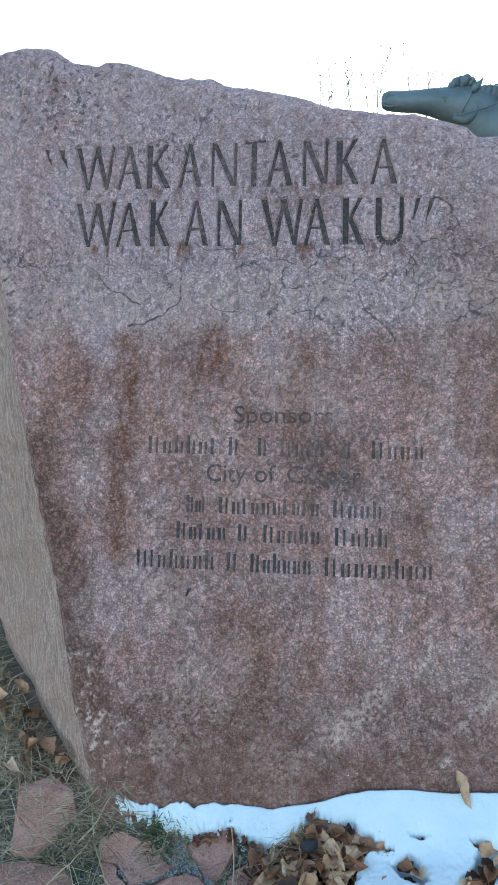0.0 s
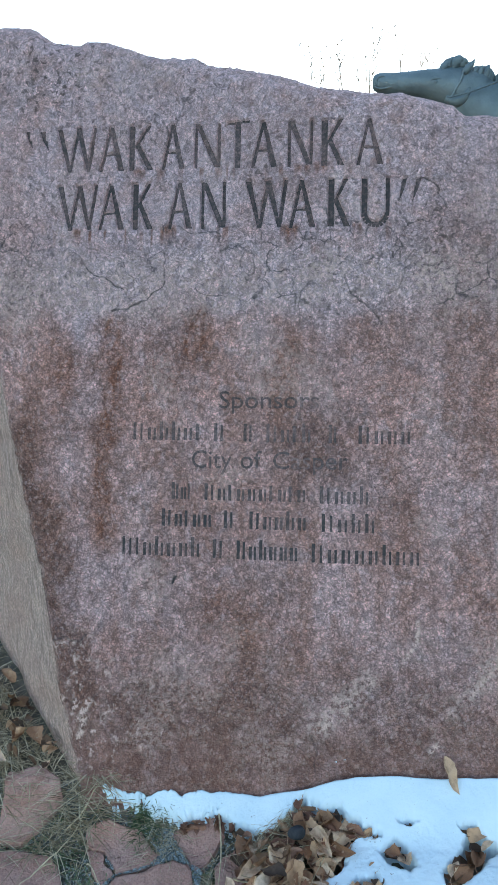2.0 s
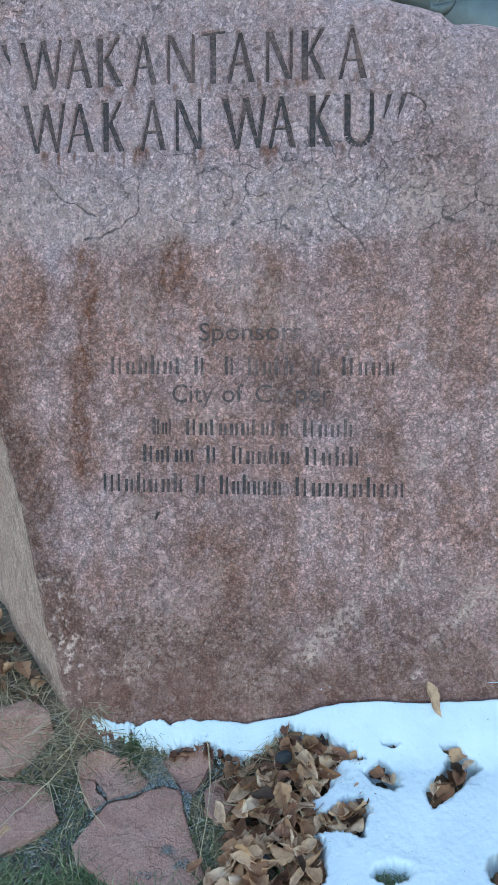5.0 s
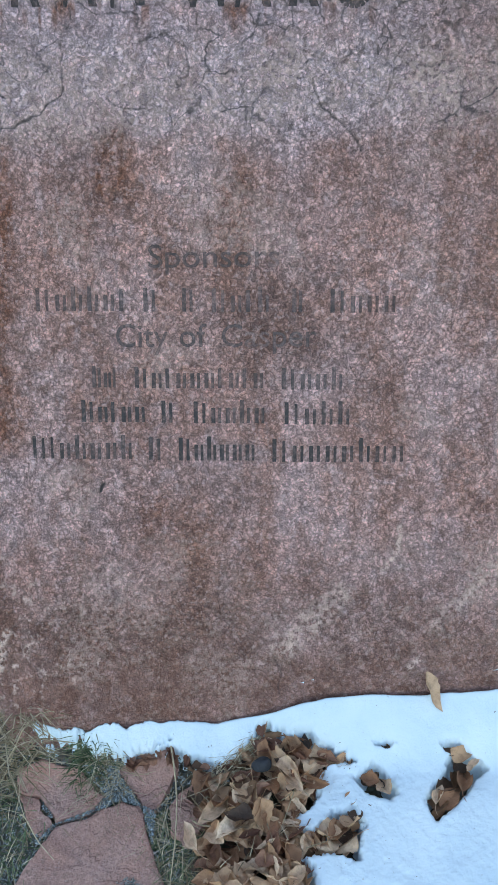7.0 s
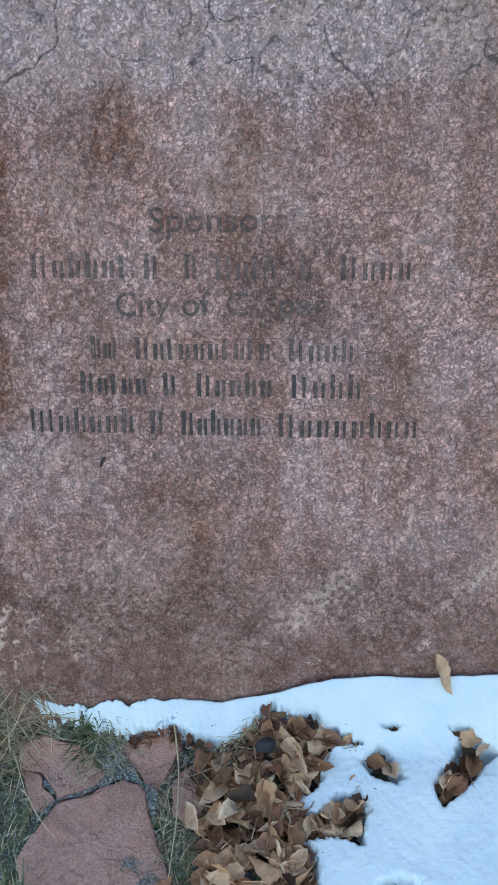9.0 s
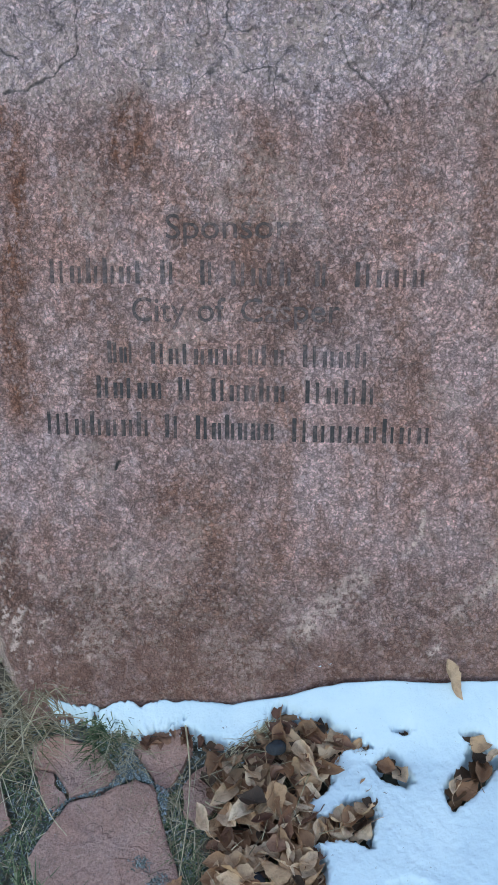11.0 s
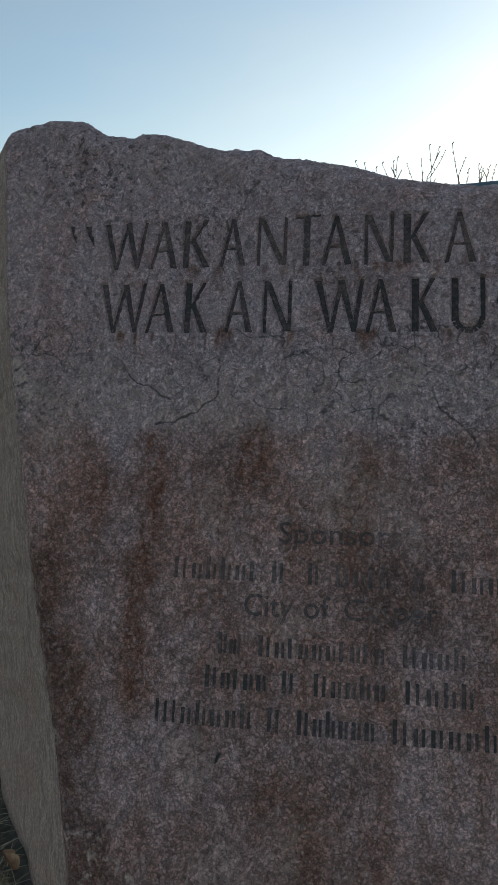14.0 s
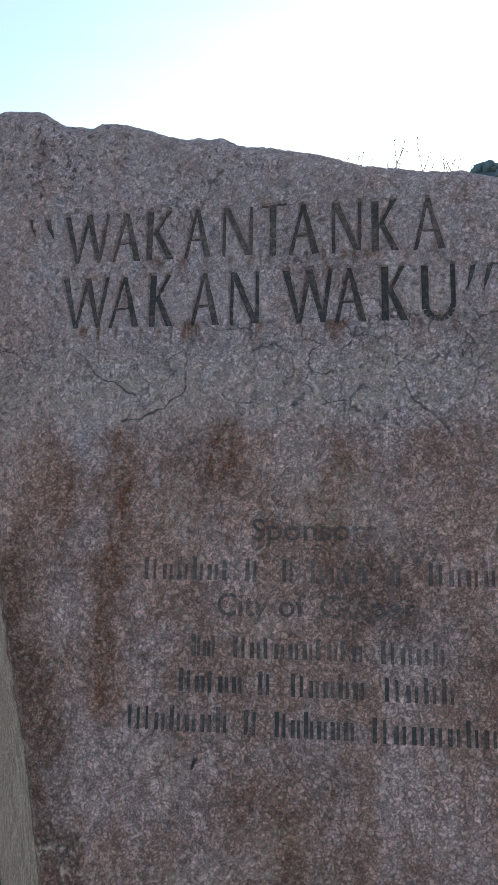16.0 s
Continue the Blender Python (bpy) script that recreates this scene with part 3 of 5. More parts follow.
lichen = np.maximum(lichen, 0.8 * along([(0.30, 0.405), (0.318, 0.425)], 0.006, 0.008, 65))
lichen = np.maximum(lichen, 0.75 * along([(-0.372, 0.50), (-0.360, 0.53), (-0.366, 0.56)], 0.007, 0.016, 64))
lichen = np.maximum(lichen, 0.9 * along([(-0.575, 1.33), (-0.54, 1.26)], 0.014, 0.02, 67))
detail += 0.0012 * lichen


def blot(u, v, ru, rv_, power=2.0):
    return np.exp(-(np.abs((U - u) / ru) ** power + np.abs((V - v) / rv_) ** power))


wob = 0.014 * fbm(U, V, 9, 3, 71)
Us = U + wob
rust = 1.35 * np.exp(-((Us + 0.303) / 0.026) ** 2) * smooth(0.93, 1.02, V) * smooth(1.225, 1.19, V)
rust += 0.95 * np.exp(-((Us + 0.318) / 0.026) ** 2) * smooth(0.68, 0.8, V) * smooth(1.05, 0.95, V)
rust += 0.9 * np.exp(-((Us + 0.138) / 0.024) ** 2) * smooth(1.10, 1.15, V) * smooth(1.235, 1.20, V)
rust += 0.5 * np.exp(-((Us - 0.165) / 0.03) ** 2) * smooth(1.11, 1.15, V) * smooth(1.215, 1.19, V)
rust += 0.5 * blot(-0.19, 1.12, 0.06, 0.07) + 0.55 * blot(0.06, 1.14, 0.05, 0.06) + 0.65 * blot(-0.40, 1.09, 0.05, 0.07) + 0.5 * blot(-0.47, 0.95, 0.04, 0.1)
rust += 0.4 * blot(0.095, 1.32, 0.022, 0.03) + 0.35 * blot(0.07, 0.56, 0.022, 0.05) + 0.3 * blot(-0.08, 0.655, 0.07, 0.03) + 0.3 * blot(0.27, 0.83, 0.05, 0.07)
rust += 0.3 * blot(0.40, 1.0, 0.06, 0.2) + 0.3 * blot(-0.05, 0.62, 0.16, 0.05)
rust += 0.25 * smooth(-0.05, 0.45, fbm(U, V * 0.16, 26, 2, 80)) * smooth(0.80, 1.0, V) * smooth(1.215, 1.19, V + 0.012 * fbm(U, V, 20, 3, 36))
rust += 0.34 * smooth(0.05, 0.5, fbm(U, V * 0.2, 20, 3, 94)) * smooth(0.46, 0.56, V) * smooth(0.90, 0.78, V)
for foot, reach in ((1.495, 0.034), (1.376, 0.050)):  # runs from the feet of the letters
    rust += 0.9 * smooth(foot + 0.010, foot - 0.002, V + 0.008 * fbm(U, V, 30, 2, 99)) * smooth(foot - reach, foot, V + 0.02 * fbm(U, V, 25, 2, 98)) * smooth(0.08, 0.36, fbm(U, V * 0.09, 95, 2, 72)) * smooth(-0.46, -0.42, U) * smooth(0.26, 0.2, U)
crust = 0.9 * blot(0.085, 0.955, 0.085, 0.085, 2.6) + 1.2 * smooth(0.10, 0.03, U - left_edge(V) + 0.05 * fbm(U, V, 11, 4, 73)) * smooth(1.08, 0.9, V)
crust += 1.05 * smooth(0.57, 0.40, V + 0.07 * fbm(U, V, 7, 3, 74)) + 0.18 * smooth(0.98, 0.80, V) * smooth(-0.15, 0.35, fbm(U, V * 0.45, 8, 3, 95)) + 0.3 * smooth(0.1, 0.5, fbm(U, V, 6, 3, 75))
chalk = np.clip(1.2 * lichen + 1.5 * arc + scrape * (0.45 + 0.6 * smooth(-0.3, 0.3, fbm(U, V, 50, 3, 76))) + 0.4 * chip, 0, 1)
chalk += 0.35 * smooth(1.19, 1.24, V + 0.03 * fbm(U, V, 8, 2, 77)) * smooth(1.36, 1.28, V) + 0.25 * smooth(0.1, 0.5, fbm(U, V, 10, 3, 78)) + 0.15 * smooth(0.3, 0.5, V) * smooth(0.1, 0.4, fbm(U, V, 22, 3, 79)) * smooth(0.6, 0.45, V)

# cream specks low on the face and along the broken left edge
chalk += 0.75 * smooth(0.22, 0.42, fbm(U, V, 75, 3, 96, 0.7)) * (blot(-0.34, 0.46, 0.10, 0.13) + 0.22 * smooth(0.62, 0.45, V) + 0.10)
chalk += 0.8 * np.exp(-np.clip(U - left_edge(V), 0, 1) / 0.006) * smooth(-0.1, 0.3, fbm(U, V, 34, 3, 97))

# where and how strongly the cavity shade is painted
pitted = np.clip(0.25 + 0.6 * smooth(1.19, 1.24, V + 0.03 * fbm(U, V, 8, 2, 31)) * (0.5 + fbm(U, V, 9, 2, 83)) + 0.8 * blot(-0.47, 1.70, 0.12, 0.07) + 0.6 * blot(0.32, 1.36, 0.1, 0.08), 0, 1) * smooth(0.30, 0.55, V)
pale = 0.95 * smooth(1.15, 1.25, V + 0.09 * fbm(U, V, 7, 4, 31)) + 0.32 * smooth(0.86, 0.72, V) * smooth(0.48, 0.58, V) * smooth(-0.1, 0.35, fbm(U, V * 0.5, 7, 3, 84)) + 0.30 * smooth(0.0, 0.4, fbm(U, V * 0.4, 11, 3, 85))
pale += 0.35 * blot(0.32, 0.52, 0.10, 0.10) + 0.2 * blot(-0.2, 1.30, 0.3, 0.06) - 0.5 * blot(-0.5, 1.35, 0.10, 0.30) - 0.4 * blot(0.40, 1.30, 0.10, 0.25)
crazed = smooth(1.17, 1.22, V + 0.03 * fbm(U, V, 8, 2, 31)) * smooth(1.44, 1.36, V + 0.03 * fbm(U, V, 9, 2, 86)) * smooth(-0.3, 0.1, fbm(U, V, 5, 2, 87)) + 0.6 * blot(0.33, 1.36, 0.08, 0.1) + 0.3 * smooth(1.60, 1.66, V)
calm = 0.55 * smooth(1.30, 1.42, V + 0.05 * fbm(U, V, 8, 3, 88)) * (1 - 0.8 * blot(-0.47, 1.70, 0.10, 0.07)) * (0.75 + 0.5 * fbm(U, V, 6, 2, 89)) + 0.75 * smooth(0.50, 0.38, V + 0.05 * fbm(U, V, 9, 3, 93))
# cut the letters
cut_mask, cut_depth = np.zeros(U.shape), np.zeros(U.shape)
for quads, depth, *_ in CUTS:
    for q in quads:
        q = np.array(q)
        c0, c1 = np.searchsorted(cols, [q[:, 0].min() - 0.01, q[:, 0].max() + 0.01])
        r0, r1 = np.searchsorted(rows, [q[:, 1].min() - 0.12, q[:, 1].max() + 0.02])
        uu, vv = U[r0:r1, c0:c1], V[r0:r1, c0:c1]
        m = np.clip(0.5 + inside_distance(uu, vv, [tuple(p) for p in q]) / 0.0016, 0, 1)
        cut_mask[r0:r1, c0:c1] = np.maximum(cut_mask[r0:r1, c0:c1], m)
        cut_depth[r0:r1, c0:c1] = np.maximum(cut_depth[r0:r1, c0:c1], np.where(m > 0, depth, 0))
for (p, tris), _ in FONT_CUTS:
    c0, c1 = np.searchsorted(cols, [p[:, 0].min() - 0.004, p[:, 0].max() + 0.004])
    r0, r1 = np.searchsorted(rows, [p[:, 1].min() - 0.004, p[:, 1].max() + 0.004])
    uu, vv = U[r0:r1, c0:c1], V[r0:r1, c0:c1]
    hit = np.zeros(uu.shape)
    for a, b, c in tris:
        (ax, ay), (bx, by), (cx, cy) = p[a], p[b], p[c]
        s1, s2, s3 = ((bx - ax) * (vv - ay) - (by - ay) * (uu - ax)), ((cx - bx) * (vv - by) - (cy - by) * (uu - bx)), ((ax - cx) * (vv - cy) - (ay - cy) * (uu - cx))
        hit = np.maximum(hit, ((s1 >= 0) & (s2 >= 0) & (s3 >= 0)) | ((s1 <= 0) & (s2 <= 0) & (s3 <= 0)))
    cut_mask[r0:r1, c0:c1] = np.maximum(cut_mask[r0:r1, c0:c1], hit)
    cut_depth[r0:r1, c0:c1] = np.maximum(cut_depth[r0:r1, c0:c1], hit * NAME_DEPTH)
out = broad_relief(U, V) + detail * (1 - 0.85 * cut_mask) - cut_depth * cut_mask

# rounded, chipped rims
from_top = top_edge(U) - V
from_left = U - left_edge(V)
out -= 0.030 * np.clip(1 - from_top / (0.045 + 0.02 * fbm(U, V, 14, 2, 81)), 0, 1) ** 2.2
out -= 0.010 * np.clip(1 - from_left / (0.016 + 0.010 * fbm(U, V, 22, 2, 82)), 0, 1) ** 2
front = np.stack([U, FACE - out, V], -1)

# sides and back: the rim carried backwards ring by ring
nr, nc = U.shape
rim = [(r, 0) for r in range(0, nr - 1)] + [(nr - 1, c) for c in range(0, nc - 1)] + [(r, nc - 1) for r in range(nr - 1, 0, -1)] + [(0, c) for c in range(nc - 1, 0, -1)]
rim_index = np.array([r * nc + c for r, c in rim])
rim_at = front.reshape(-1, 3)[rim_index]
slope = np.zeros((len(rim), 2))
slope[:nr - 1] = (-0.82, 0.0)
slope[nr - 1:nr - 1 + nc - 1] = (0.0, -0.06)
slope[nr + nc - 2:2 * nr + nc - 3] = (0.35, 0.0)
for _ in range(60):
    slope = (np.roll(slope, 1, 0) + slope + np.roll(slope, -1, 0)) / 3
rings, ring_verts = [rim_index], []
depths = [0.004, 0.012, 0.024, 0.04, 0.06, 0.085, 0.12, 0.16, 0.21, 0.27, 0.34, 0.42, 0.50, 0.56]
for k, depth in enumerate(depths):
    rough = np.stack([fbm(rim_at[:, 0] + rim_at[:, 2] * 1.3, rim_at[:, 2] * 0 + depth, 16, 3, 90), fbm(rim_at[:, 0] + rim_at[:, 2] * 1.3, rim_at[:, 2] * 0 + depth, 13, 3, 91)], -1)
    amount = 0.012 * min(1, depth / 0.1)
    shrink = 0.25 * max(0, depth - 0.42)
    p = rim_at.copy()
    p[:, 1] += depth
    p[:, 0] += depth * slope[:, 0] + amount * rough[:, 0] - shrink * np.sign(p[:, 0])
    p[:, 2] += depth * slope[:, 1] + amount * rough[:, 1] + 0.006 * (1 - depth) * smooth(0.0, 0.03, depth) - shrink
    ring_verts.append(p)
    rings.append(np.arange(len(rim)) + nr * nc + k * len(rim))
side_quads = [np.stack([a, np.roll(a, -1), np.roll(b, -1), b], -1) for a, b in zip(rings, rings[1:])]
centre = nr * nc + len(depths) * len(rim)
back_tris = np.stack([rings[-1], np.roll(rings[-1], -1), np.full(len(rim), centre)], -1)
slab_verts = np.concatenate([front.reshape(-1, 3), *ring_verts, [[0.0, FACE + 0.62, 0.9]]])
slab_mesh = fast_mesh("inscribed_stone", slab_verts, np.concatenate([grid_faces(nr, nc), *[q[:, ::-1] for q in side_quads]]), SANDSTONE, back_tris[:, ::-1])
edge_count = len(slab_verts) - nr * nc
for key, values, side in (("rust", rust, 0.0), ("crust", crust, 0.40), ("chalk", chalk, 0.2), ("crack", crack, 0.0), ("pitted", pitted, 0.35), ("pale", pale, 0.15), ("crazed", crazed, 0.0), ("calm", calm, 0.2), ("flank", 0 * calm, 1.0)):
    layer = slab_mesh.attributes.new(key, "FLOAT", "POINT")
    layer.data.foreach_set("value", np.concatenate([np.clip(values, 0, 1).ravel(), np.full(edge_count, side)]).astype(np.float32))
slab = new("inscribed_stone", slab_mesh)
slab.matrix_world = LEAN
tagged(slab, "large upright red-grey sandstone slab with carved inscription", "monument")

for quads, depth, paint, name, label in CUTS:
    verts, faces = quad_mesh(quads, depth)
    part(name, mesh_from(name, verts, faces, paint, False), slab, label)
for (p, tris), text in FONT_CUTS:
    owner = list(range(len(p)))
    for a, b, c in tris * 12:  # join the triangles of each letter
        owner[a] = owner[b] = owner[c] = min(owner[a], owner[b], owner[c])
    for first in sorted(set(owner)):
        mine = [k for k in range(len(p)) if owner[k] == first]
        middle = float(p[mine][:, 0].mean())
        lost = (text == "Casper" and 0.036 < middle < 0.084) or (text == "Sponsors" and middle > 0.078)
        number = {k: n for n, k in enumerate(mine)}
        verts = [(u, FACE - float(broad_relief(np.float64(u), np.float64(v))) + NAME_DEPTH - 0.0018, v) for u, v in p[mine]]
        faces = [tuple(number[k] for k in t) for t in tris if owner[t[0]] == first]
        if faces:
            part("small_letter", mesh_from("small_letter", verts, faces, PAINT_GHOST if lost else PAINT_FADED, False), slab, "faint carved letter of the word " + text)


# ---------------------------------------------------------------- snow
SNOW_EDGE = [(-0.284, 1.463), (-0.297, 1.459), (-0.275, 1.45), (-0.235, 1.451), (-0.167, 1.446), (-0.146, 1.436), (-0.113, 1.443), (-0.082, 1.45), (-0.037, 1.436), (0.019, 1.428), (0.038, 1.44), (0.055, 1.457), (0.075, 1.470), (0.112, 1.456), (0.134, 1.459), (0.182, 1.437), (0.216, 1.424), (0.182, 1.421), (0.169, 1.416), (0.156, 1.403), (0.155, 1.378), (0.143, 1.358), (0.118, 1.346), (0.122, 1.33), (0.143, 1.324), (0.179, 1.346), (0.21, 1.358), (0.221, 1.331), (0.21, 1.309), (0.209, 1.287), (0.178, 1.297), (0.127, 1.293), (0.146, 1.271), (0.15, 1.22), (0.128, 1.19), (0.147, 1.14), (0.16, 1.03), (0.24, 0.95), (0.38, 0.93), (0.55, 0.97), (0.74, 1.05), (0.96, 1.08), (1.12, 1.20), (1.24, 1.36), (1.20, 1.58), (1.02, 1.72), (0.84, 1.70), (-0.284, 1.62)]
# hollows melted round leaves, and round ones: x, y, radii
HOLLOWS = [
    [(0.214, 1.402), (0.242, 1.418), (0.256, 1.410), (0.274, 1.377), (0.262, 1.370), (0.230, 1.381)],
    [(0.318, 1.368), (0.327, 1.340), (0.345, 1.352), (0.368, 1.371), (0.390, 1.397), (0.414, 1.412), (0.405, 1.421), (0.393, 1.425), (0.378, 1.444), (0.349, 1.441), (0.367, 1.431), (0.348, 1.401)],
]
MELTED = [(0.265, 1.444, 0.009, 0.004), (0.252, 1.230, 0.028, 0.015), (0.251, 1.203, 0.010, 0.012), (0.249, 1.152, 0.018, 0.022), (0.40, 1.155, 0.050, 0.030), (0.430, 1.238, 0.030, 0.026)]
sx, sy = np.meshgrid(np.concatenate([np.arange(-0.33, 0.52, 0.0016), np.arange(0.52, 1.3, 0.015)]), np.concatenate([np.arange(0.88, 1.10, 0.015), np.arange(1.10, 1.54, 0.0016), np.arange(1.55, 1.78, 0.015)]))
ragged = 0.007 * fbm(sx, sy, 50, 4, 101, 0.75) + 0.0045 * fbm(sx, sy, 170, 2, 106)
snow_in = inside_distance(sx, sy, SNOW_EDGE) + ragged * (0.4 + 0.6 * smooth(0.35, 0.0, sx - 0.1) + 2.0 * smooth(0.55, 0.7, sx) + 0.5 * smooth(0.02, -0.08, sx))
for hollow in HOLLOWS:
    snow_in = np.minimum(snow_in, -inside_distance(sx, sy, hollow) + 0.5 * ragged)
for hx, hy, ra, rb in MELTED:
    snow_in = np.minimum(snow_in, (np.hypot((sx - hx) / ra, (sy - hy) / rb) - 1) * min(ra, rb) + 0.6 * ragged)
# a narrow melted seam along the warm stone
seam = stone_line(sx) - sy - 0.0045 * (1 + 0.9 * fbm(sx, sy, 12, 3, 107)) * smooth(-0.1, 0.1, sx) - 0.009 * (0.35 + fbm(sx, sy, 28, 4, 108, 0.75)) * smooth(0.02, -0.08, sx)
snow_in = np.where((sy < stone_line(sx) + 0.01) & (sx < 0.72), np.minimum(snow_in, seam), snow_in)
deep = 0.011 + 0.010 * smooth(-0.02, 0.2, sx) + 0.011 * smooth(0.04, 0.16, sx) * smooth(1.40, 1.475, sy)
snow_z = ground_height(sx, sy) + np.where(snow_in > 0, deep * (1 - np.exp(-np.clip(snow_in, 0, 1) / 0.0018)), np.clip(snow_in * 4, -0.05, 0) - 0.004)
snow_z += smooth(0, 0.01, snow_in) * (0.0032 * fbm(sx, sy, 14, 3, 103) + 0.0010 * fbm(sx, sy, 50, 3, 104) + 0.0008 * fbm(sx, sy, 170, 2, 105))
snow = new("snow", fast_mesh("snow", np.stack([sx, sy, snow_z], -1).reshape(-1, 3), grid_faces(*sx.shape), SNOW))
tagged(snow, "patch of old bluish-white snow melting along its edge", "snow", kind="stuff")


def snow_top(x, y):
    """The height of the snow, or of the ground where it has melted."""
    i, j = np.searchsorted(sy[:, 0], y), np.searchsorted(sx[0], x)
    i, j = min(max(i, 0), sy.shape[0] - 1), min(max(j, 0), sx.shape[1] - 1)
    return max(float(snow_z[i, j]), float(ground_height(x, y)))


# ---------------------------------------------------------------- flagstones
pavement = empty("pavement", pose(0, 0, 0))
tagged(pavement, "irregular red sandstone flagstones with weedy gaps", "pavement", kind="structure")
FLAGS = [
    [(-0.242, 1.346), (-0.206, 1.355), (-0.147, 1.381), (-0.117, 1.372), (-0.089, 1.310), (-0.045, 1.222), (-0.077, 1.198), (-0.200, 1.205), (-0.262, 1.235), (-0.282, 1.268), (-0.265, 1.304)],
    [(-0.318, 1.424), (-0.279, 1.433), (-0.217, 1.427), (-0.175, 1.391), (-0.188, 1.373), (-0.244, 1.352), (-0.252, 1.367), (-0.276, 1.393), (-0.317, 1.398)],
    [(-0.314, 1.393), (-0.280, 1.389), (-0.273, 1.374), (-0.248, 1.351), (-0.262, 1.334), (-0.283, 1.345), (-0.296, 1.372)],
    [(-0.157, 1.428), (-0.133, 1.439), (-0.084, 1.453), (-0.062, 1.431), (-0.093, 1.370), (-0.113, 1.377), (-0.128, 1.395)],
    [(-0.059, 1.400), (-0.022, 1.421), (0.001, 1.407), (-0.001, 1.370), (-0.037, 1.317), (-0.063, 1.335), (-0.073, 1.375)],
    [(-0.520, 1.376), (-0.442, 1.385), (-0.378, 1.379), (-0.345, 1.347), (-0.325, 1.311), (-0.391, 1.256), (-0.47, 1.240)],
    [(-0.500, 1.490), (-0.434, 1.503), (-0.395, 1.482), (-0.375, 1.453), (-0.412, 1.428), (-0.442, 1.398), (-0.492, 1.402)],
]


def flagstone(outline, seed, proud):
    """A split slab of red sandstone with a ragged bevelled rim."""
    pts = []
    for k, (ax, ay) in enumerate(outline):
        bx, by = outline[(k + 1) % len(outline)]
        for s in range(5):
            pts.append((ax + (bx - ax) * s / 5, ay + (by - ay) * s / 5))
    pts = np.array(pts)
    pts += 0.0045 * np.stack([fbm(pts[:, 0], pts[:, 1], 70, 3, seed), fbm(pts[:, 0], pts[:, 1], 70, 3, seed + 1)], -1)
    mid = pts.mean(0)
    verts, n = [], len(pts)
    for shrink, low in ((1.0, -0.035), (1.0, -0.002), (0.985, -0.0004), (0.93, 0.0), (0.8, 0.0), (0.65, 0.0), (0.45, 0.0), (0.22, 0.0)):
        q = mid + (pts - mid) * shrink
        z = ground_height(q[:, 0], q[:, 1]) + proud + low + 0.0020 * fbm(q[:, 0], q[:, 1], 30, 3, seed + 2) + 0.0018 * np.round(2.5 * fbm(q[:, 0], q[:, 1], 16, 3, seed + 3))
        verts += [(*a, b) for a, b in zip(q, z)]
    rings_ = [(r * n + i, r * n + (i + 1) % n, (r + 1) * n + (i + 1) % n, (r + 1) * n + i) for r in range(7) for i in range(n)]
    verts.append((*mid, float(ground_height(*mid)) + proud))
    faces = rings_ + [(7 * n + i, 7 * n + (i + 1) % n, 8 * n) for i in range(n)]
    me = mesh_from("flagstone", verts, faces, FLAG)
    me.polygons.foreach_set("use_smooth", [k >= 2 * n for k in range(len(me.polygons))])
    return me


for k, outline in enumerate(FLAGS):
    part("flagstone", flagstone(outline, 200 + 5 * k, (0.0, 0.0, -0.003, -0.003, -0.005, 0.001, 0.001)[k]), pavement)


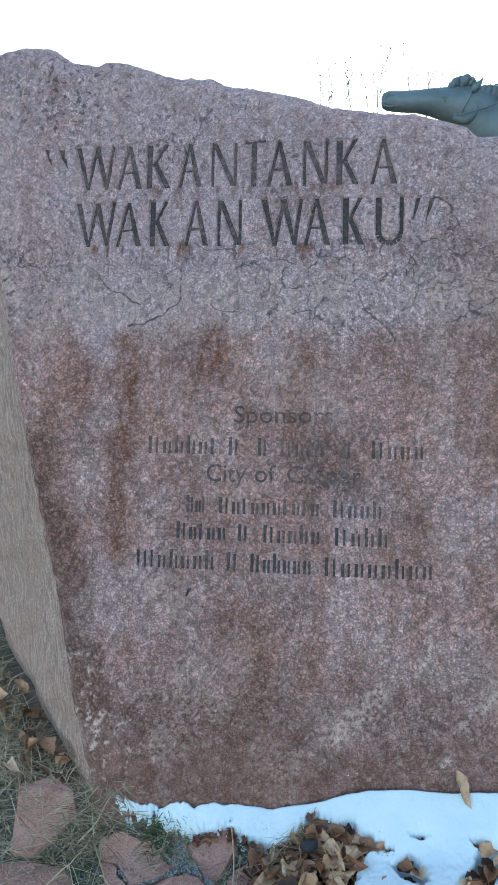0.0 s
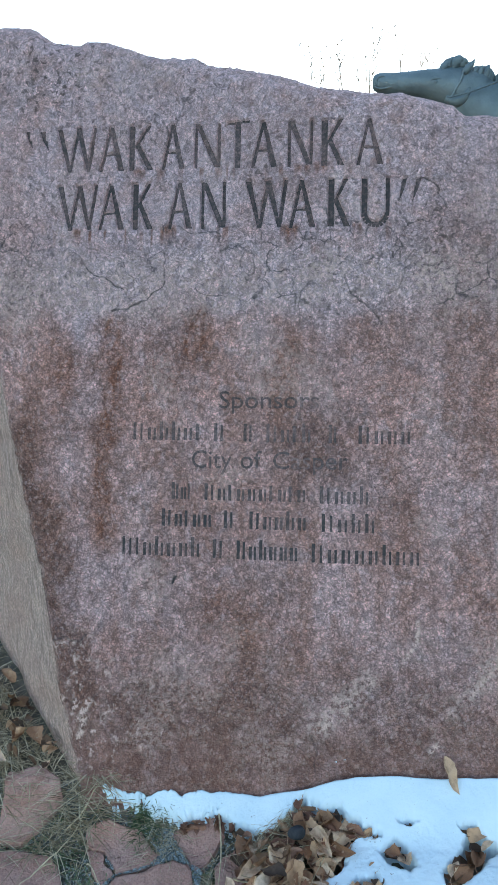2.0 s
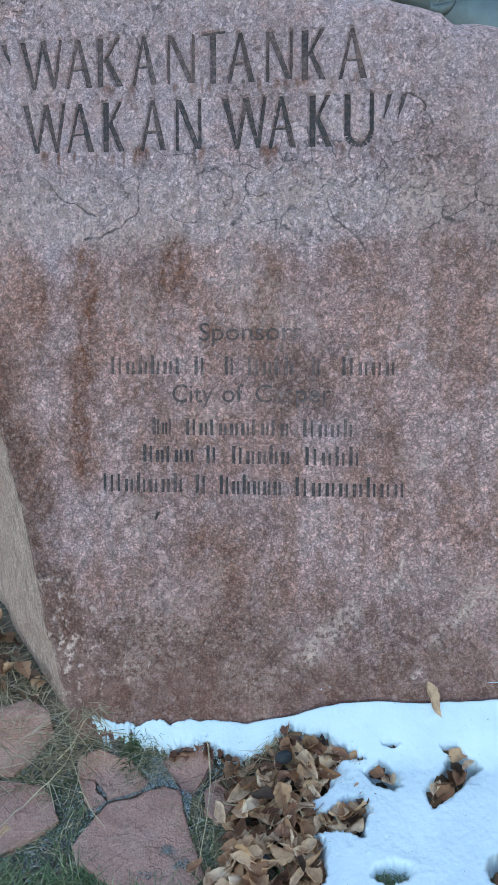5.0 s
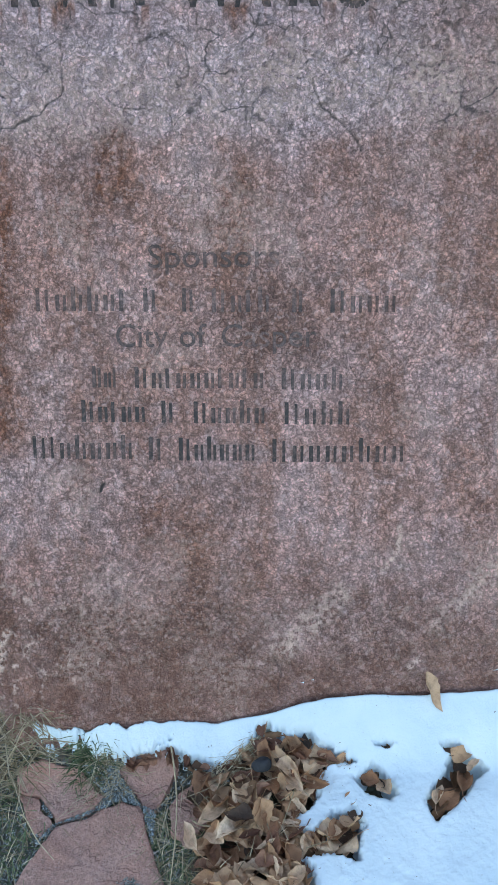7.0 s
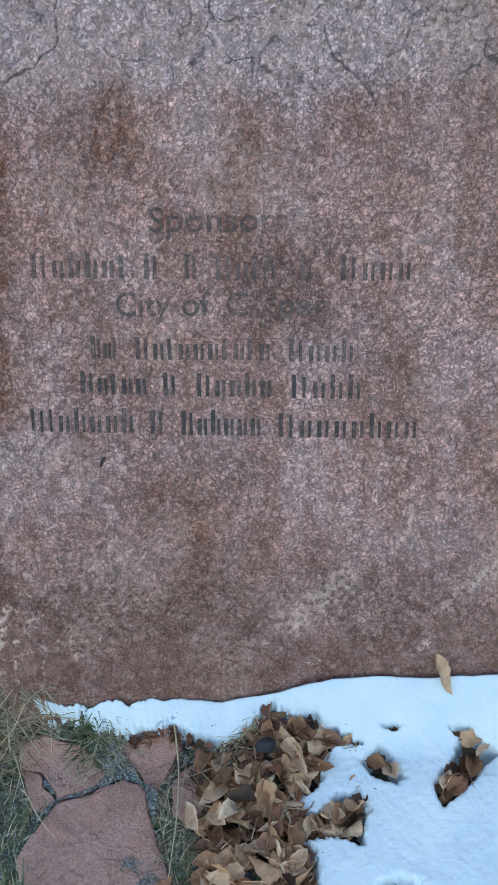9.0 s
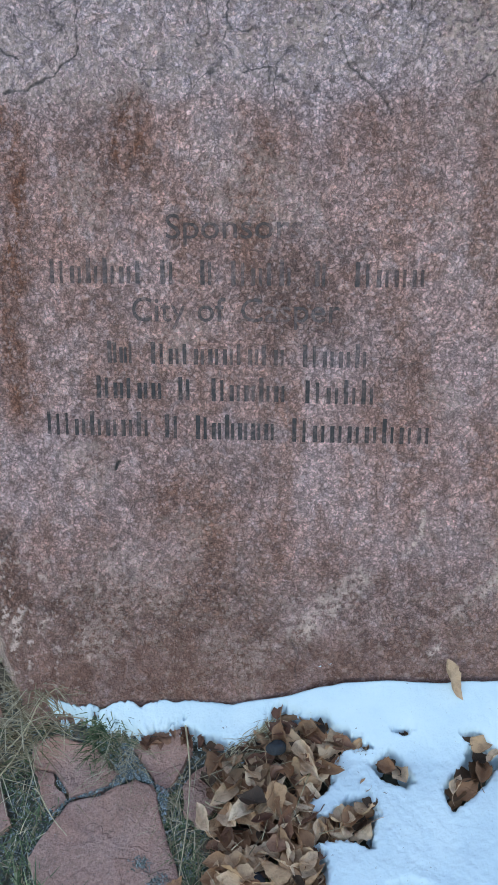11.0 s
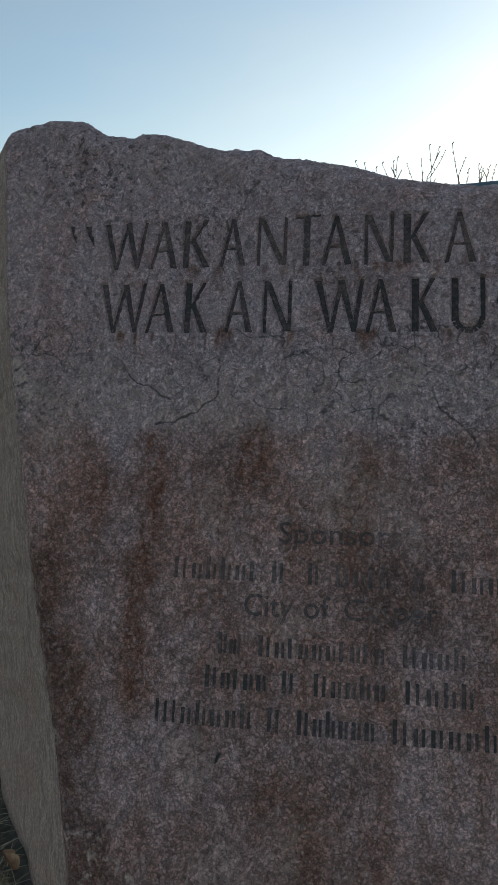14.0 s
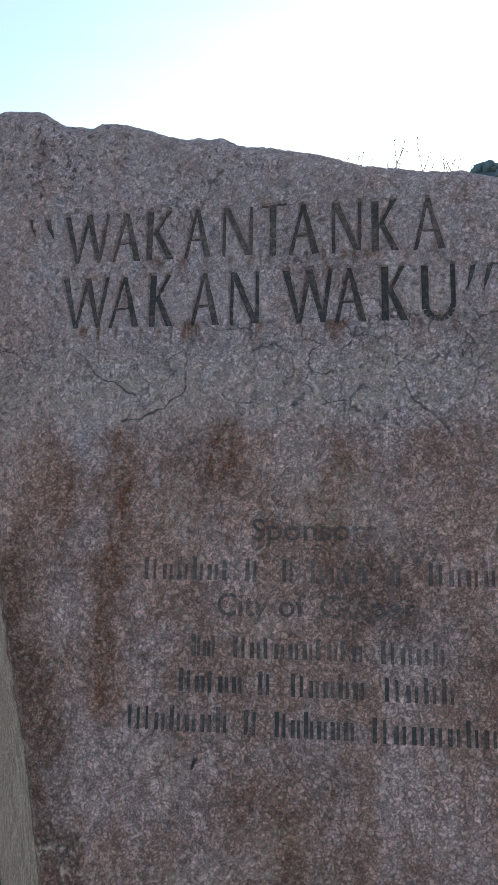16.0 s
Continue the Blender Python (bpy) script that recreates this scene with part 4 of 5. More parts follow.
# ---------------------------------------------------------------- dead leaves
def leaf_mesh(rng, slender=1.0, mat=DEAD_LEAF, stalk=True):
    """A dry cottonwood leaf one unit long: broad near its stalk, pointed, folded on its rib, curled and crumpled."""
    fold, roll_in, arc_, twist = rng.uniform(0.05, 0.65), rng.uniform(0.2, 2.0), rng.uniform(-0.9, 1.4), rng.uniform(-0.5, 0.5)
    key, crumple = rng.uniform(0, 90), rng.uniform(0.03, 0.10)
    rows_, cols_ = 13, 9
    verts = []
    for i in range(rows_):
        t = i / (rows_ - 1)
        if t < 0.3:
            half = 0.48 * (0.12 + 0.88 * math.sin(t / 0.3 * math.pi / 2) ** 0.7)
        else:
            half = 0.48 * (1 - ((t - 0.3) / 0.7) ** 1.35) + 0.006
        half *= slender
        for j in range(cols_):
            s_ = j / (cols_ - 1) * 2 - 1
            rim_ = half * (1 + (0.16 * noise.noise(Vector((key, 7 * t, 3 * s_))) + 0.05 * math.sin(31 * t + key)) * (abs(s_) > 0.6))
            w = abs(s_) * rim_
            bend_ = roll_in * w / 0.48
            inward = w * (math.sin(bend_) / bend_ if abs(bend_) > 1e-3 else 1.0)
            rise = w * ((1 - math.cos(bend_)) / bend_ if abs(bend_) > 1e-3 else 0.0)
            x = math.copysign(inward * math.cos(fold) - rise * math.sin(fold), s_)
            z = inward * math.sin(fold) + rise * math.cos(fold)
            turn_ = twist * (t - 0.4)
            x, z = x * math.cos(turn_) - z * math.sin(turn_), x * math.sin(turn_) + z * math.cos(turn_)
            angle = arc_ * (t - 0.45)
            reach = math.sin(angle) / arc_ if abs(arc_) > 1e-2 else t - 0.45
            lift_ = (1 - math.cos(angle)) / arc_ if abs(arc_) > 1e-2 else 0.0
            y, z = reach - z * math.sin(angle), lift_ + z * math.cos(angle)
            at = Vector((3.2 * s_ * half + key, 3.5 * t, key))
            z += crumple * (0.9 * noise.noise(at) + 0.6 * (abs(noise.noise(at * 2.3)) - 0.2)) + 0.02 * noise.noise(at * 5.1)
            x += 0.05 * noise.noise(at * 1.4 + Vector((7, 3, 1)))
            verts.append((x, y, z))
    faces = [(i * cols_ + j, i * cols_ + j + 1, (i + 1) * cols_ + j + 1, (i + 1) * cols_ + j) for i in range(rows_ - 1) for j in range(cols_ - 1)]
    if stalk:
        n, (fx, fy, fz), bend_ = len(verts), verts[cols_ // 2], rng.uniform(-0.25, 0.25)
        for k in range(4):
            x, y, z = fx + bend_ * k * k * 0.1, fy - 0.16 * k, fz + 0.03 * k
            verts += [(x - 0.013, y, z), (x + 0.013, y, z), (x, y, z + 0.02)]
        for k in range(3):
            a, b = n + 3 * k, n + 3 * k + 3
            faces += [(a, a + 1, b + 1, b), (a + 1, a + 2, b + 2, b + 1), (a + 2, a, b, b + 2)]
    return mesh_from("leaf", verts, faces, mat)


leaf_rng = random.Random(7)
LEAVES = [leaf_mesh(leaf_rng, leaf_rng.uniform(0.7, 1.05), DEAD_LEAF, k % 3 == 0) for k in range(22)]
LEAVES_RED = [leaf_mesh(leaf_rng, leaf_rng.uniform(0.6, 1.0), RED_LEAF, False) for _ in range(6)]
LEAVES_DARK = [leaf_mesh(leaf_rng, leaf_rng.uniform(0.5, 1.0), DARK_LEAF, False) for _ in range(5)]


def lay_leaf(parent, mesh, x, y, z, size, tilt, turn=None):
    ob = part("leaf", mesh, parent)
    if turn is not None:
        ob.matrix_basis = pose(x, y, z, leaf_rng.uniform(-tilt, tilt), leaf_rng.uniform(-tilt, tilt), turn + leaf_rng.uniform(-28, 28)) @ Matrix.Diagonal((size, size, size, 1))
        return ob
    ob.matrix_basis = pose(x, y, z, leaf_rng.uniform(-tilt, tilt), leaf_rng.uniform(-tilt, tilt) + (180 if leaf_rng.random() < 0.3 else 0), leaf_rng.uniform(0, 360)) @ Matrix.Diagonal((size, size, size, 1))
    return ob


PILE = [(0.068, 1.459), (0.152, 1.446), (0.209, 1.429), (0.159, 1.38), (0.122, 1.335), (0.207, 1.349), (0.202, 1.30), (0.134, 1.28), (0.16, 1.222), (0.128, 1.192), (0.077, 1.182), (0.06, 1.155), (-0.03, 1.160), (-0.045, 1.203), (-0.015, 1.258), (-0.020, 1.303), (-0.033, 1.377), (-0.043, 1.412), (-0.008, 1.418), (0.028, 1.422), (0.055, 1.442)]
leaf_pile = empty("leaf_pile", pose(0, 0, 0))
tagged(leaf_pile, "heap of dry tan cottonwood leaves beside the snow", "leaves")
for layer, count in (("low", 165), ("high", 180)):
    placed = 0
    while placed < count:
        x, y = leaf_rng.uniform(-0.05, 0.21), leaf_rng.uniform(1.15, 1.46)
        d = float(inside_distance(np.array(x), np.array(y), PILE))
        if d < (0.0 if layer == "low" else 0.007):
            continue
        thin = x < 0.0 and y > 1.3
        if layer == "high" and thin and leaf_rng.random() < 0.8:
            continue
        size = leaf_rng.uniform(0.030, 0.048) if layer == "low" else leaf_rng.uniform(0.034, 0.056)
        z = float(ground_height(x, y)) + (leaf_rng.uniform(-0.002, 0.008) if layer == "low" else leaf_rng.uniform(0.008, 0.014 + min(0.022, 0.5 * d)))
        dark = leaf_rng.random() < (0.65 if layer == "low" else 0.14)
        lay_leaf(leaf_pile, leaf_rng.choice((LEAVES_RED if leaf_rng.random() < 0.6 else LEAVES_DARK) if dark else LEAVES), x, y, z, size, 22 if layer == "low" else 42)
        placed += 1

# the peak of the heap against the snow, and wet leaves on its upper slope
for x, y, size, kind_, lift in ((0.072, 1.468, 0.032, 0, 0.010), (0.090, 1.462, 0.036, 1, 0.012), (0.082, 1.448, 0.040, 0, 0.014), (0.114, 1.452, 0.038, 2, 0.012), (0.136, 1.448, 0.044, 1, 0.016), (0.158, 1.438, 0.036, 2, 0.012), (0.172, 1.430, 0.040, 0, 0.014), (0.196, 1.426, 0.036, 2, 0.012), (0.206, 1.424, 0.026, 1, 0.010), (0.124, 1.428, 0.040, 0, 0.018), (0.118, 1.394, 0.062, 2, 0.030), (0.100, 1.440, 0.036, 1, 0.014)):
    lay_leaf(leaf_pile, leaf_rng.choice((LEAVES_RED, LEAVES_DARK, LEAVES)[kind_]), x, y, float(ground_height(x, y)) + lift, size, 30)

for label, turn, spots in (
    ("two curled tan leaves sunk in the snow", 40, [(0.238, 1.402, 0.044, 18, 1), (0.256, 1.386, 0.042, 18, 0), (0.236, 1.398, 0.038, 25, 0), (0.250, 1.396, 0.030, 25, 1)]),
    ("clump of curled tan and brown leaves in snow", -45, [(0.368, 1.396, 0.050, 16, 1), (0.352, 1.386, 0.050, 18, 1), (0.336, 1.364, 0.044, 18, 1), (0.330, 1.350, 0.032, 18, 1), (0.374, 1.392, 0.050, 16, 0), (0.352, 1.370, 0.046, 20, 0), (0.336, 1.372, 0.034, 22, 0), (0.362, 1.438, 0.030, 18, 1), (0.380, 1.430, 0.040, 18, 0), (0.394, 1.416, 0.032, 18, 0), (0.376, 1.416, 0.034, 18, 1)]),
    ("clump of tan leaves in a melted hollow", 20, [(0.428, 1.246, 0.046, 30, 0), (0.438, 1.228, 0.045, 30, 0), (0.42, 1.228, 0.036, 40, 1)]),
    ("small dark withered leaf on snow", 60, [(0.262, 1.444, 0.020, 30, 1), (0.268, 1.442, 0.016, 30, 1), (0.258, 1.441, 0.014, 40, 1)]),
    ("brown curled leaf at the edge of the snow", -20, [(0.206, 1.373, 0.026, 20, 0), (0.212, 1.352, 0.034, 40, 1), (0.205, 1.335, 0.042, 30, 0), (0.183, 1.325, 0.044, 30, 0), (0.196, 1.318, 0.036, 30, 1)]),
):
    clump = empty("leaf_clump", pose(0, 0, 0))
    tagged(clump, label, "leaves", group="leaf clumps in the snow")
    for x, y, size, tilt, dark in spots:
        lay_leaf(clump, leaf_rng.choice(LEAVES_DARK if dark else LEAVES), x, y, float(ground_height(x, y)) + (0.009 if dark else 0.017), size, tilt, turn)

# the single leaf that leans on the slab
leaning = new("leaning_leaf", leaf_mesh(random.Random(12), 0.50, DEAD_LEAF, False))
tagged(leaning, "single narrow tan leaf leaning against the stone", "leaf")
leaf_foot, leaf_top = Vector((0.347, 1.474, 0.120)), LEAN @ Vector((0.323, 1.447, 0.409))
leaf_way = leaf_foot - leaf_top
leaning.matrix_world = Matrix.Translation((leaf_foot + leaf_top) / 2) @ leaf_way.to_track_quat("Y", "Z").to_matrix().to_4x4() @ Matrix.Diagonal((leaf_way.length * 1.05,) * 3 + (1,))

# loose single leaves on grass and stone
for x, y, size in ((-0.022, 1.392, 0.048), (-0.030, 1.316, 0.046), (-0.02, 1.168, 0.04), (0.055, 1.165, 0.045), (-0.405, 1.268, 0.035), (0.005, 1.135, 0.04), (-0.06, 1.225, 0.035), (-0.47, 1.56, 0.05), (-0.52, 1.50, 0.05)):
    single = new("fallen_leaf", leaf_rng.choice(LEAVES))
    tagged(single, "dry tan leaf fallen on the grass", "leaf", group="fallen leaves")
    single.matrix_world = pose(x, y, float(ground_height(x, y)) + 0.02, leaf_rng.uniform(-20, 20), leaf_rng.uniform(-20, 20), leaf_rng.uniform(0, 360)) @ Matrix.Diagonal((size, size, size, 1))


def lump(name, seed, size, mat):
    bm = bmesh.new()
    bmesh.ops.create_icosphere(bm, subdivisions=3, radius=1)
    for v in bm.verts:
        n = noise.noise(v.co * 1.3 + Vector((seed, 0, 0)))
        v.co = Vector((v.co.x * size[0], v.co.y * size[1], v.co.z * size[2])) * (1 + 0.22 * n)
    for f in bm.faces:
        f.smooth = True
    me = bpy.data.meshes.new(name)
    bm.to_mesh(me)
    bm.free()
    me.materials.append(mat)
    return me


crumbs = empty("leaf_crumbs", pose(0, 0, 0))
tagged(crumbs, "brown scraps of leaf along the snow's lower edge", "leaves", group="leaf clumps in the snow")
for k in range(48):
    x = leaf_rng.uniform(-0.14, 0.06)
    y = float(np.interp(x, (-0.146, -0.113, -0.082, -0.037, -0.005, 0.019, 0.055), (1.436, 1.443, 1.450, 1.436, 1.429, 1.428, 1.457))) - leaf_rng.uniform(0.002, 0.014)
    lay_leaf(crumbs, leaf_rng.choice(LEAVES_RED if k % 4 else LEAVES_DARK), x, y, float(ground_height(x, y)) + 0.006, leaf_rng.uniform(0.014, 0.028), 25)

for x, y, up, size, label in ((0.071, 1.411, 0.034, (0.015, 0.011, 0.020), "dark blue-grey oval pebble among dry leaves"), (0.048, 1.238, 0.017, (0.016, 0.013, 0.011), "dark purple-grey pebble half buried in dry leaves")):
    pebble = new("pebble", lump("pebble", 900 * x, size, PEBBLE))
    pebble.matrix_world = pose(x, y, float(ground_height(x, y)) + up, 35, 10, 20)
    tagged(pebble, label, "pebble", group="pebbles in the leaves")


# ---------------------------------------------------------------- grass
def blades(name, places, length, width, lean, mat, seed, label, droop=1.0, way=None):
    """Many thin bent blades in one mesh."""
    rng = random.Random(seed)
    verts, faces = [], []
    for x, y, z in places:
        high, turn, wide = length * rng.uniform(0.55, 1.3), rng.uniform(0, 2 * math.pi) if way is None else way + rng.gauss(0, 0.35), width * rng.uniform(0.7, 1.3)
        tip, bend = rng.uniform(0.2, 1.0) * lean, rng.uniform(0.2, 1.2) * droop
        dx, dy = math.cos(turn), math.sin(turn)
        n = len(verts)
        steps = 4
        for k in range(steps + 1):
            t = k / steps
            reach = high * (tip * t + 0.5 * bend * t * t)
            up = high * max(0.04 * t, t * (1 - 0.42 * bend * t) * max(0.15, 1 - 0.45 * tip))
            half = 0.5 * wide * (1 - 0.8 * t)
            cx, cy = x + dx * reach, y + dy * reach
            verts += [(cx - dy * half, cy + dx * half, z + up), (cx + dy * half, cy - dx * half, z + up)]
        faces += [(n + 2 * k, n + 2 * k + 1, n + 2 * k + 3, n + 2 * k + 2) for k in range(steps)]
    ob = new(name, mesh_from(name, verts, faces, mat))
    return tagged(ob, label, "grass", kind="stuff")


grass_rng = random.Random(11)


def on_flag(x, y):
    return max(float(inside_distance(np.array(x), np.array(y), f)) for f in FLAGS)


def sow(count, x0, x1, y0, y1, keep):
    out_ = []
    while len(out_) < count:
        x, y = grass_rng.uniform(x0, x1), grass_rng.uniform(y0, y1)
        if grass_rng.random() < keep(x, y):
            out_.append((x, y, float(ground_height(x, y)) - 0.010))
    return out_


def lawn_keep(x, y):
    edge = 1.225 - 0.05 * max(0, x + 0.05) + 0.02 * math.sin(23 * x)
    if on_flag(x, y) > -0.004 or (x > 0.12 and y > 1.0):
        return 0
    return 1.0 if y < edge else 0.0


blades("lawn_grass", sow(6000, -0.62, 0.16, 1.02, 1.26, lawn_keep), 0.040, 0.0034, 1.0, GREEN, 21, "short dull green winter lawn grass")


def gap_keep(x, y):
    d = on_flag(x, y)
    if d > -0.002 or x > 0.0 or float(inside_distance(np.array(x), np.array(y), SNOW_EDGE)) > 0:
        return 0
    return 0.9 if d > -0.03 else 0.5


blades("gap_weeds", sow(6500, -0.62, -0.02, 1.2, 1.48, gap_keep), 0.0055, 0.0030, 1.8, MOSS, 22, "low grey-green weeds in the flagstone gaps")
blades("dry_grass", sow(560, -0.62, -0.02, 1.22, 1.50, gap_keep), 0.032, 0.0017, 1.7, STRAW, 23, "matted straw-coloured dry grass between flagstones", 1.3)


blades("gap_grass", sow(420, -0.12, 0.0, 1.17, 1.37, gap_keep), 0.020, 0.0017, 1.7, GREEN, 35, "dark green weeds between flagstone and leaves", 1.3)
blades("gap_straw", sow(260, -0.12, 0.0, 1.17, 1.38, gap_keep), 0.030, 0.0014, 1.9, STRAW, 36, "dry stalks matted between flagstone and leaves", 1.3)
for cx, cy, n in ((-0.117, 1.265, 90), (-0.087, 1.242, 70), (-0.140, 1.225, 40)):
    patch_places = [(cx + grass_rng.gauss(0, 0.007), cy + grass_rng.gauss(0, 0.005), float(ground_height(cx, cy)) + 0.0005) for _ in range(n)]
    blades("moss_patch", patch_places, 0.0040, 0.0022, 1.8, MOSS, 60 + n, "small dark moss patch on a flagstone")
blades("gap_grass", sow(800, -0.62, -0.24, 1.22, 1.46, gap_keep), 0.022, 0.0022, 1.5, GREEN, 33, "short green grass between the flagstones", 1.3)
wide = [(x, y, float(ground_height(x, y)) - 0.010) for x, y in ((grass_rng.gauss(-0.5, 1.1), grass_rng.uniform(-0.9, 1.16)) for _ in range(9000)) if not (x > 0.1 and y > 0.85)]
blades("lawn_grass", wide, 0.050, 0.0045, 1.0, GREEN, 34, "worn winter lawn before the stone")


def grit(name, places, size, mat, seed, label):
    """Small angular stones strewn in a gap, in one mesh."""
    rng = random.Random(seed)
    verts, faces = [], []
    for x, y, z in places:
        n, r = len(verts), size * rng.uniform(0.5, 1.4)
        for dx, dy, dz in ((1, 0, 0), (0, 1, 0), (-1, 0, 0), (0, -1, 0), (0, 0, 0.8), (0, 0, -0.8)):
            k = r * rng.uniform(0.7, 1.2)
            verts.append((x + dx * k + 0.3 * r * dy, y + dy * k - 0.3 * r * dx, z + 0.010 + dz * k))
        faces += [(n + i, n + (i + 1) % 4, n + 4) for i in range(4)] + [(n + (i + 1) % 4, n + i, n + 5) for i in range(4)]
    ob = new(name, mesh_from(name, verts, faces, mat, False))
    return tagged(ob, label, "gravel", kind="stuff")


grit("gap_grit", sow(1500, -0.27, -0.09, 1.32, 1.43, gap_keep), 0.0013, GRIT, 51, "blue-grey grit in the gaps of the flagstones")


def spot_keep(cx, cy, r):
    return lambda x, y: max(0.0, 1 - math.hypot(x - cx, y - cy) / r)


blades("dry_grass_tuft", sow(460, -0.44, -0.24, 1.40, 1.50, spot_keep(-0.325, 1.455, 0.065)), 0.045, 0.0024, 1.6, STRAW, 24, "straw-coloured tuft of dry grass at the stone's foot", 1.4)
blades("dry_grass_tuft", sow(330, -0.30, -0.10, 1.38, 1.46, spot_keep(-0.180, 1.424, 0.045)), 0.030, 0.0020, 1.4, STRAW, 25, "short dry tuft at the edge of the snow", 1.3)
blades("green_tuft", sow(420, -0.32, -0.14, 1.41, 1.47, spot_keep(-0.205, 1.436, 0.042)), 0.024, 0.0024, 1.3, GREEN, 26, "green grass tuft poking through the snow edge", 1.2)
blades("side_grass", sow(5000, -1.1, -0.36, 1.38, 2.1, lambda x, y: 1.0 if x < -0.36 - 0.9 * (y - 1.45) else 0.0), 0.055, 0.0026, 1.5, STRAW, 27, "dry matted grass along the stone's side", 1.4)
band = []
for _ in range(190):
    t, off = grass_rng.random(), grass_rng.gauss(0, 0.008)
    x, y = -0.010 + 0.064 * t - 0.6 * off, 1.402 + 0.050 * t + 0.8 * off
    band.append((x, y, float(ground_height(x, y)) + grass_rng.uniform(0.0, 0.012)))
blades("straw_band", band, 0.030, 0.0016, 2.2, STRAW, 45, "flattened straw along the edge of the snow", 0.5, 0.6)
blades("pile_grass", sow(150, 0.0, 0.1, 1.38, 1.46, spot_keep(0.045, 1.425, 0.04)), 0.055, 0.0013, 1.3, STRAW, 28, "dry blades among the fallen leaves", 1.3)
for cx, cy, r, n in ((0.252, 1.230, 0.034, 120), (0.249, 1.152, 0.024, 110), (0.40, 1.155, 0.055, 260), (0.16, 1.13, 0.03, 120)):
    blades("snow_tuft", sow(n, cx - r, cx + r, cy - r, cy + r, spot_keep(cx, cy, r)), 0.030, 0.0020, 1.2, GREEN, 30 + n, "small green tuft standing in melted snow", 1.2)


debris = []
while len(debris) < 46:
    x, y = grass_rng.uniform(-0.25, 0.5), grass_rng.uniform(1.12, 1.49)
    near_edge = float(inside_distance(np.array(x), np.array(y), SNOW_EDGE))
    if near_edge > 0.003 and grass_rng.random() < 0.12 + 0.9 * math.exp(-near_edge / 0.012):
        debris.append((x, y, snow_top(x, y) - 0.0004))
blades("snow_debris", debris, 0.0020, 0.0018, 2.4, DARK_LEAF, 41, "dark crumbs of leaf scattered on the snow", 1.4)


stalk_places = []
while len(stalk_places) < 24:
    x, y = grass_rng.uniform(-0.03, 0.2), grass_rng.uniform(1.17, 1.45)
    if float(inside_distance(np.array(x), np.array(y), PILE)) > 0.005:
        stalk_places.append((x, y, float(ground_height(x, y)) + grass_rng.uniform(0.020, 0.034)))
blades("leaf_stalks", stalk_places, 0.032, 0.0016, 2.4, STRAW, 43, "loose pale leaf stalks on the heap of leaves", 0.4)


def stem(name, points, radius, mat, label, category):
    """A thin tapering stalk through a few points."""
    curve = bpy.data.curves.new(name, "CURVE")
    curve.dimensions, curve.bevel_depth, curve.bevel_resolution = "3D", radius, 1
    line = curve.splines.new("POLY")
    line.points.add(len(points) - 1)
    for k, (p, target) in enumerate(zip(points, line.points)):
        target.co, target.radius = (*p, 1), 1 - 0.6 * k / (len(points) - 1)
    curve.materials.append(mat)
    holder = new(name, curve)
    bpy.context.view_layer.update()
    me = bpy.data.meshes.new_from_object(holder.evaluated_get(bpy.context.evaluated_depsgraph_get()))
    bpy.data.objects.remove(holder)
    ob = new(name, me)
    return tagged(ob, label, category, group="dry stalks")


for seed, (ax, ay, bx, by) in enumerate([(-0.075, 1.45, -0.058, 1.22), (-0.40, 1.33, -0.31, 1.44), (-0.37, 1.42, -0.24, 1.47), (-0.30, 1.36, -0.23, 1.30), (0.02, 1.33, 0.09, 1.37), (-0.02, 1.35, 0.03, 1.30), (-0.36, 1.36, -0.44, 1.27)]):
    rng = random.Random(seed)
    pts = []
    for k in range(9):
        t = k / 8
        x = ax + (bx - ax) * t + 0.012 * math.sin(3.2 * t + seed)
        y = ay + (by - ay) * t + 0.006 * math.sin(5 * t + 2 * seed)
        pts.append((x, y, float(ground_height(x, y)) + 0.008 + 0.018 * math.sin(math.pi * t) * rng.uniform(0.6, 1.1)))
    stem("dry_stalk", pts, 0.0015, STRAW, "long pale dry grass stalk lying on the flagstones", "stalk")

# withered leaves blown against the foot of the slab's flank
litter = empty("leaf_litter", pose(0, 0, 0))
tagged(litter, "scattered withered brown leaves along the stone's side", "leaves")
for k in range(34):
    along_foot = leaf_rng.random()
    off = 0.012 + 0.07 * leaf_rng.random() ** 1.5
    x, y = -0.36 - 0.34 * along_foot - 0.72 * off, 1.485 + 0.36 * along_foot - 0.69 * off
    lay_leaf(litter, leaf_rng.choice(LEAVES if k % 3 == 0 else LEAVES_DARK), x, y, float(ground_height(x, y)) + 0.012, leaf_rng.uniform(0.022, 0.042), 45)


# ---------------------------------------------------------------- behind the slab: bronze statue and bare shrubs
def loft(bm, spine, seg=14):
    """A closed body through elliptic rings: centre, width radius, height radius, along its spine."""
    rings_ = []
    pts = [Vector(p) for p, _, _ in spine]
    for k, (p, ra, rb) in enumerate(spine):
        way = (pts[min(k + 1, len(pts) - 1)] - pts[max(k - 1, 0)]).normalized()
        up = Vector((0, -1, 0)).cross(way).normalized()
        side = way.cross(up).normalized()
        rings_.append([bm.verts.new(Vector(p) + side * ra * math.cos(a) + up * rb * math.sin(a)) for a in np.linspace(0, 2 * math.pi, seg, endpoint=False)])
    for a, b in zip(rings_, rings_[1:]):
        for i in range(seg):
            bm.faces.new((a[i], a[(i + 1) % seg], b[(i + 1) % seg], b[i]))
    bm.faces.new(rings_[0][::-1])
    bm.faces.new(rings_[-1])


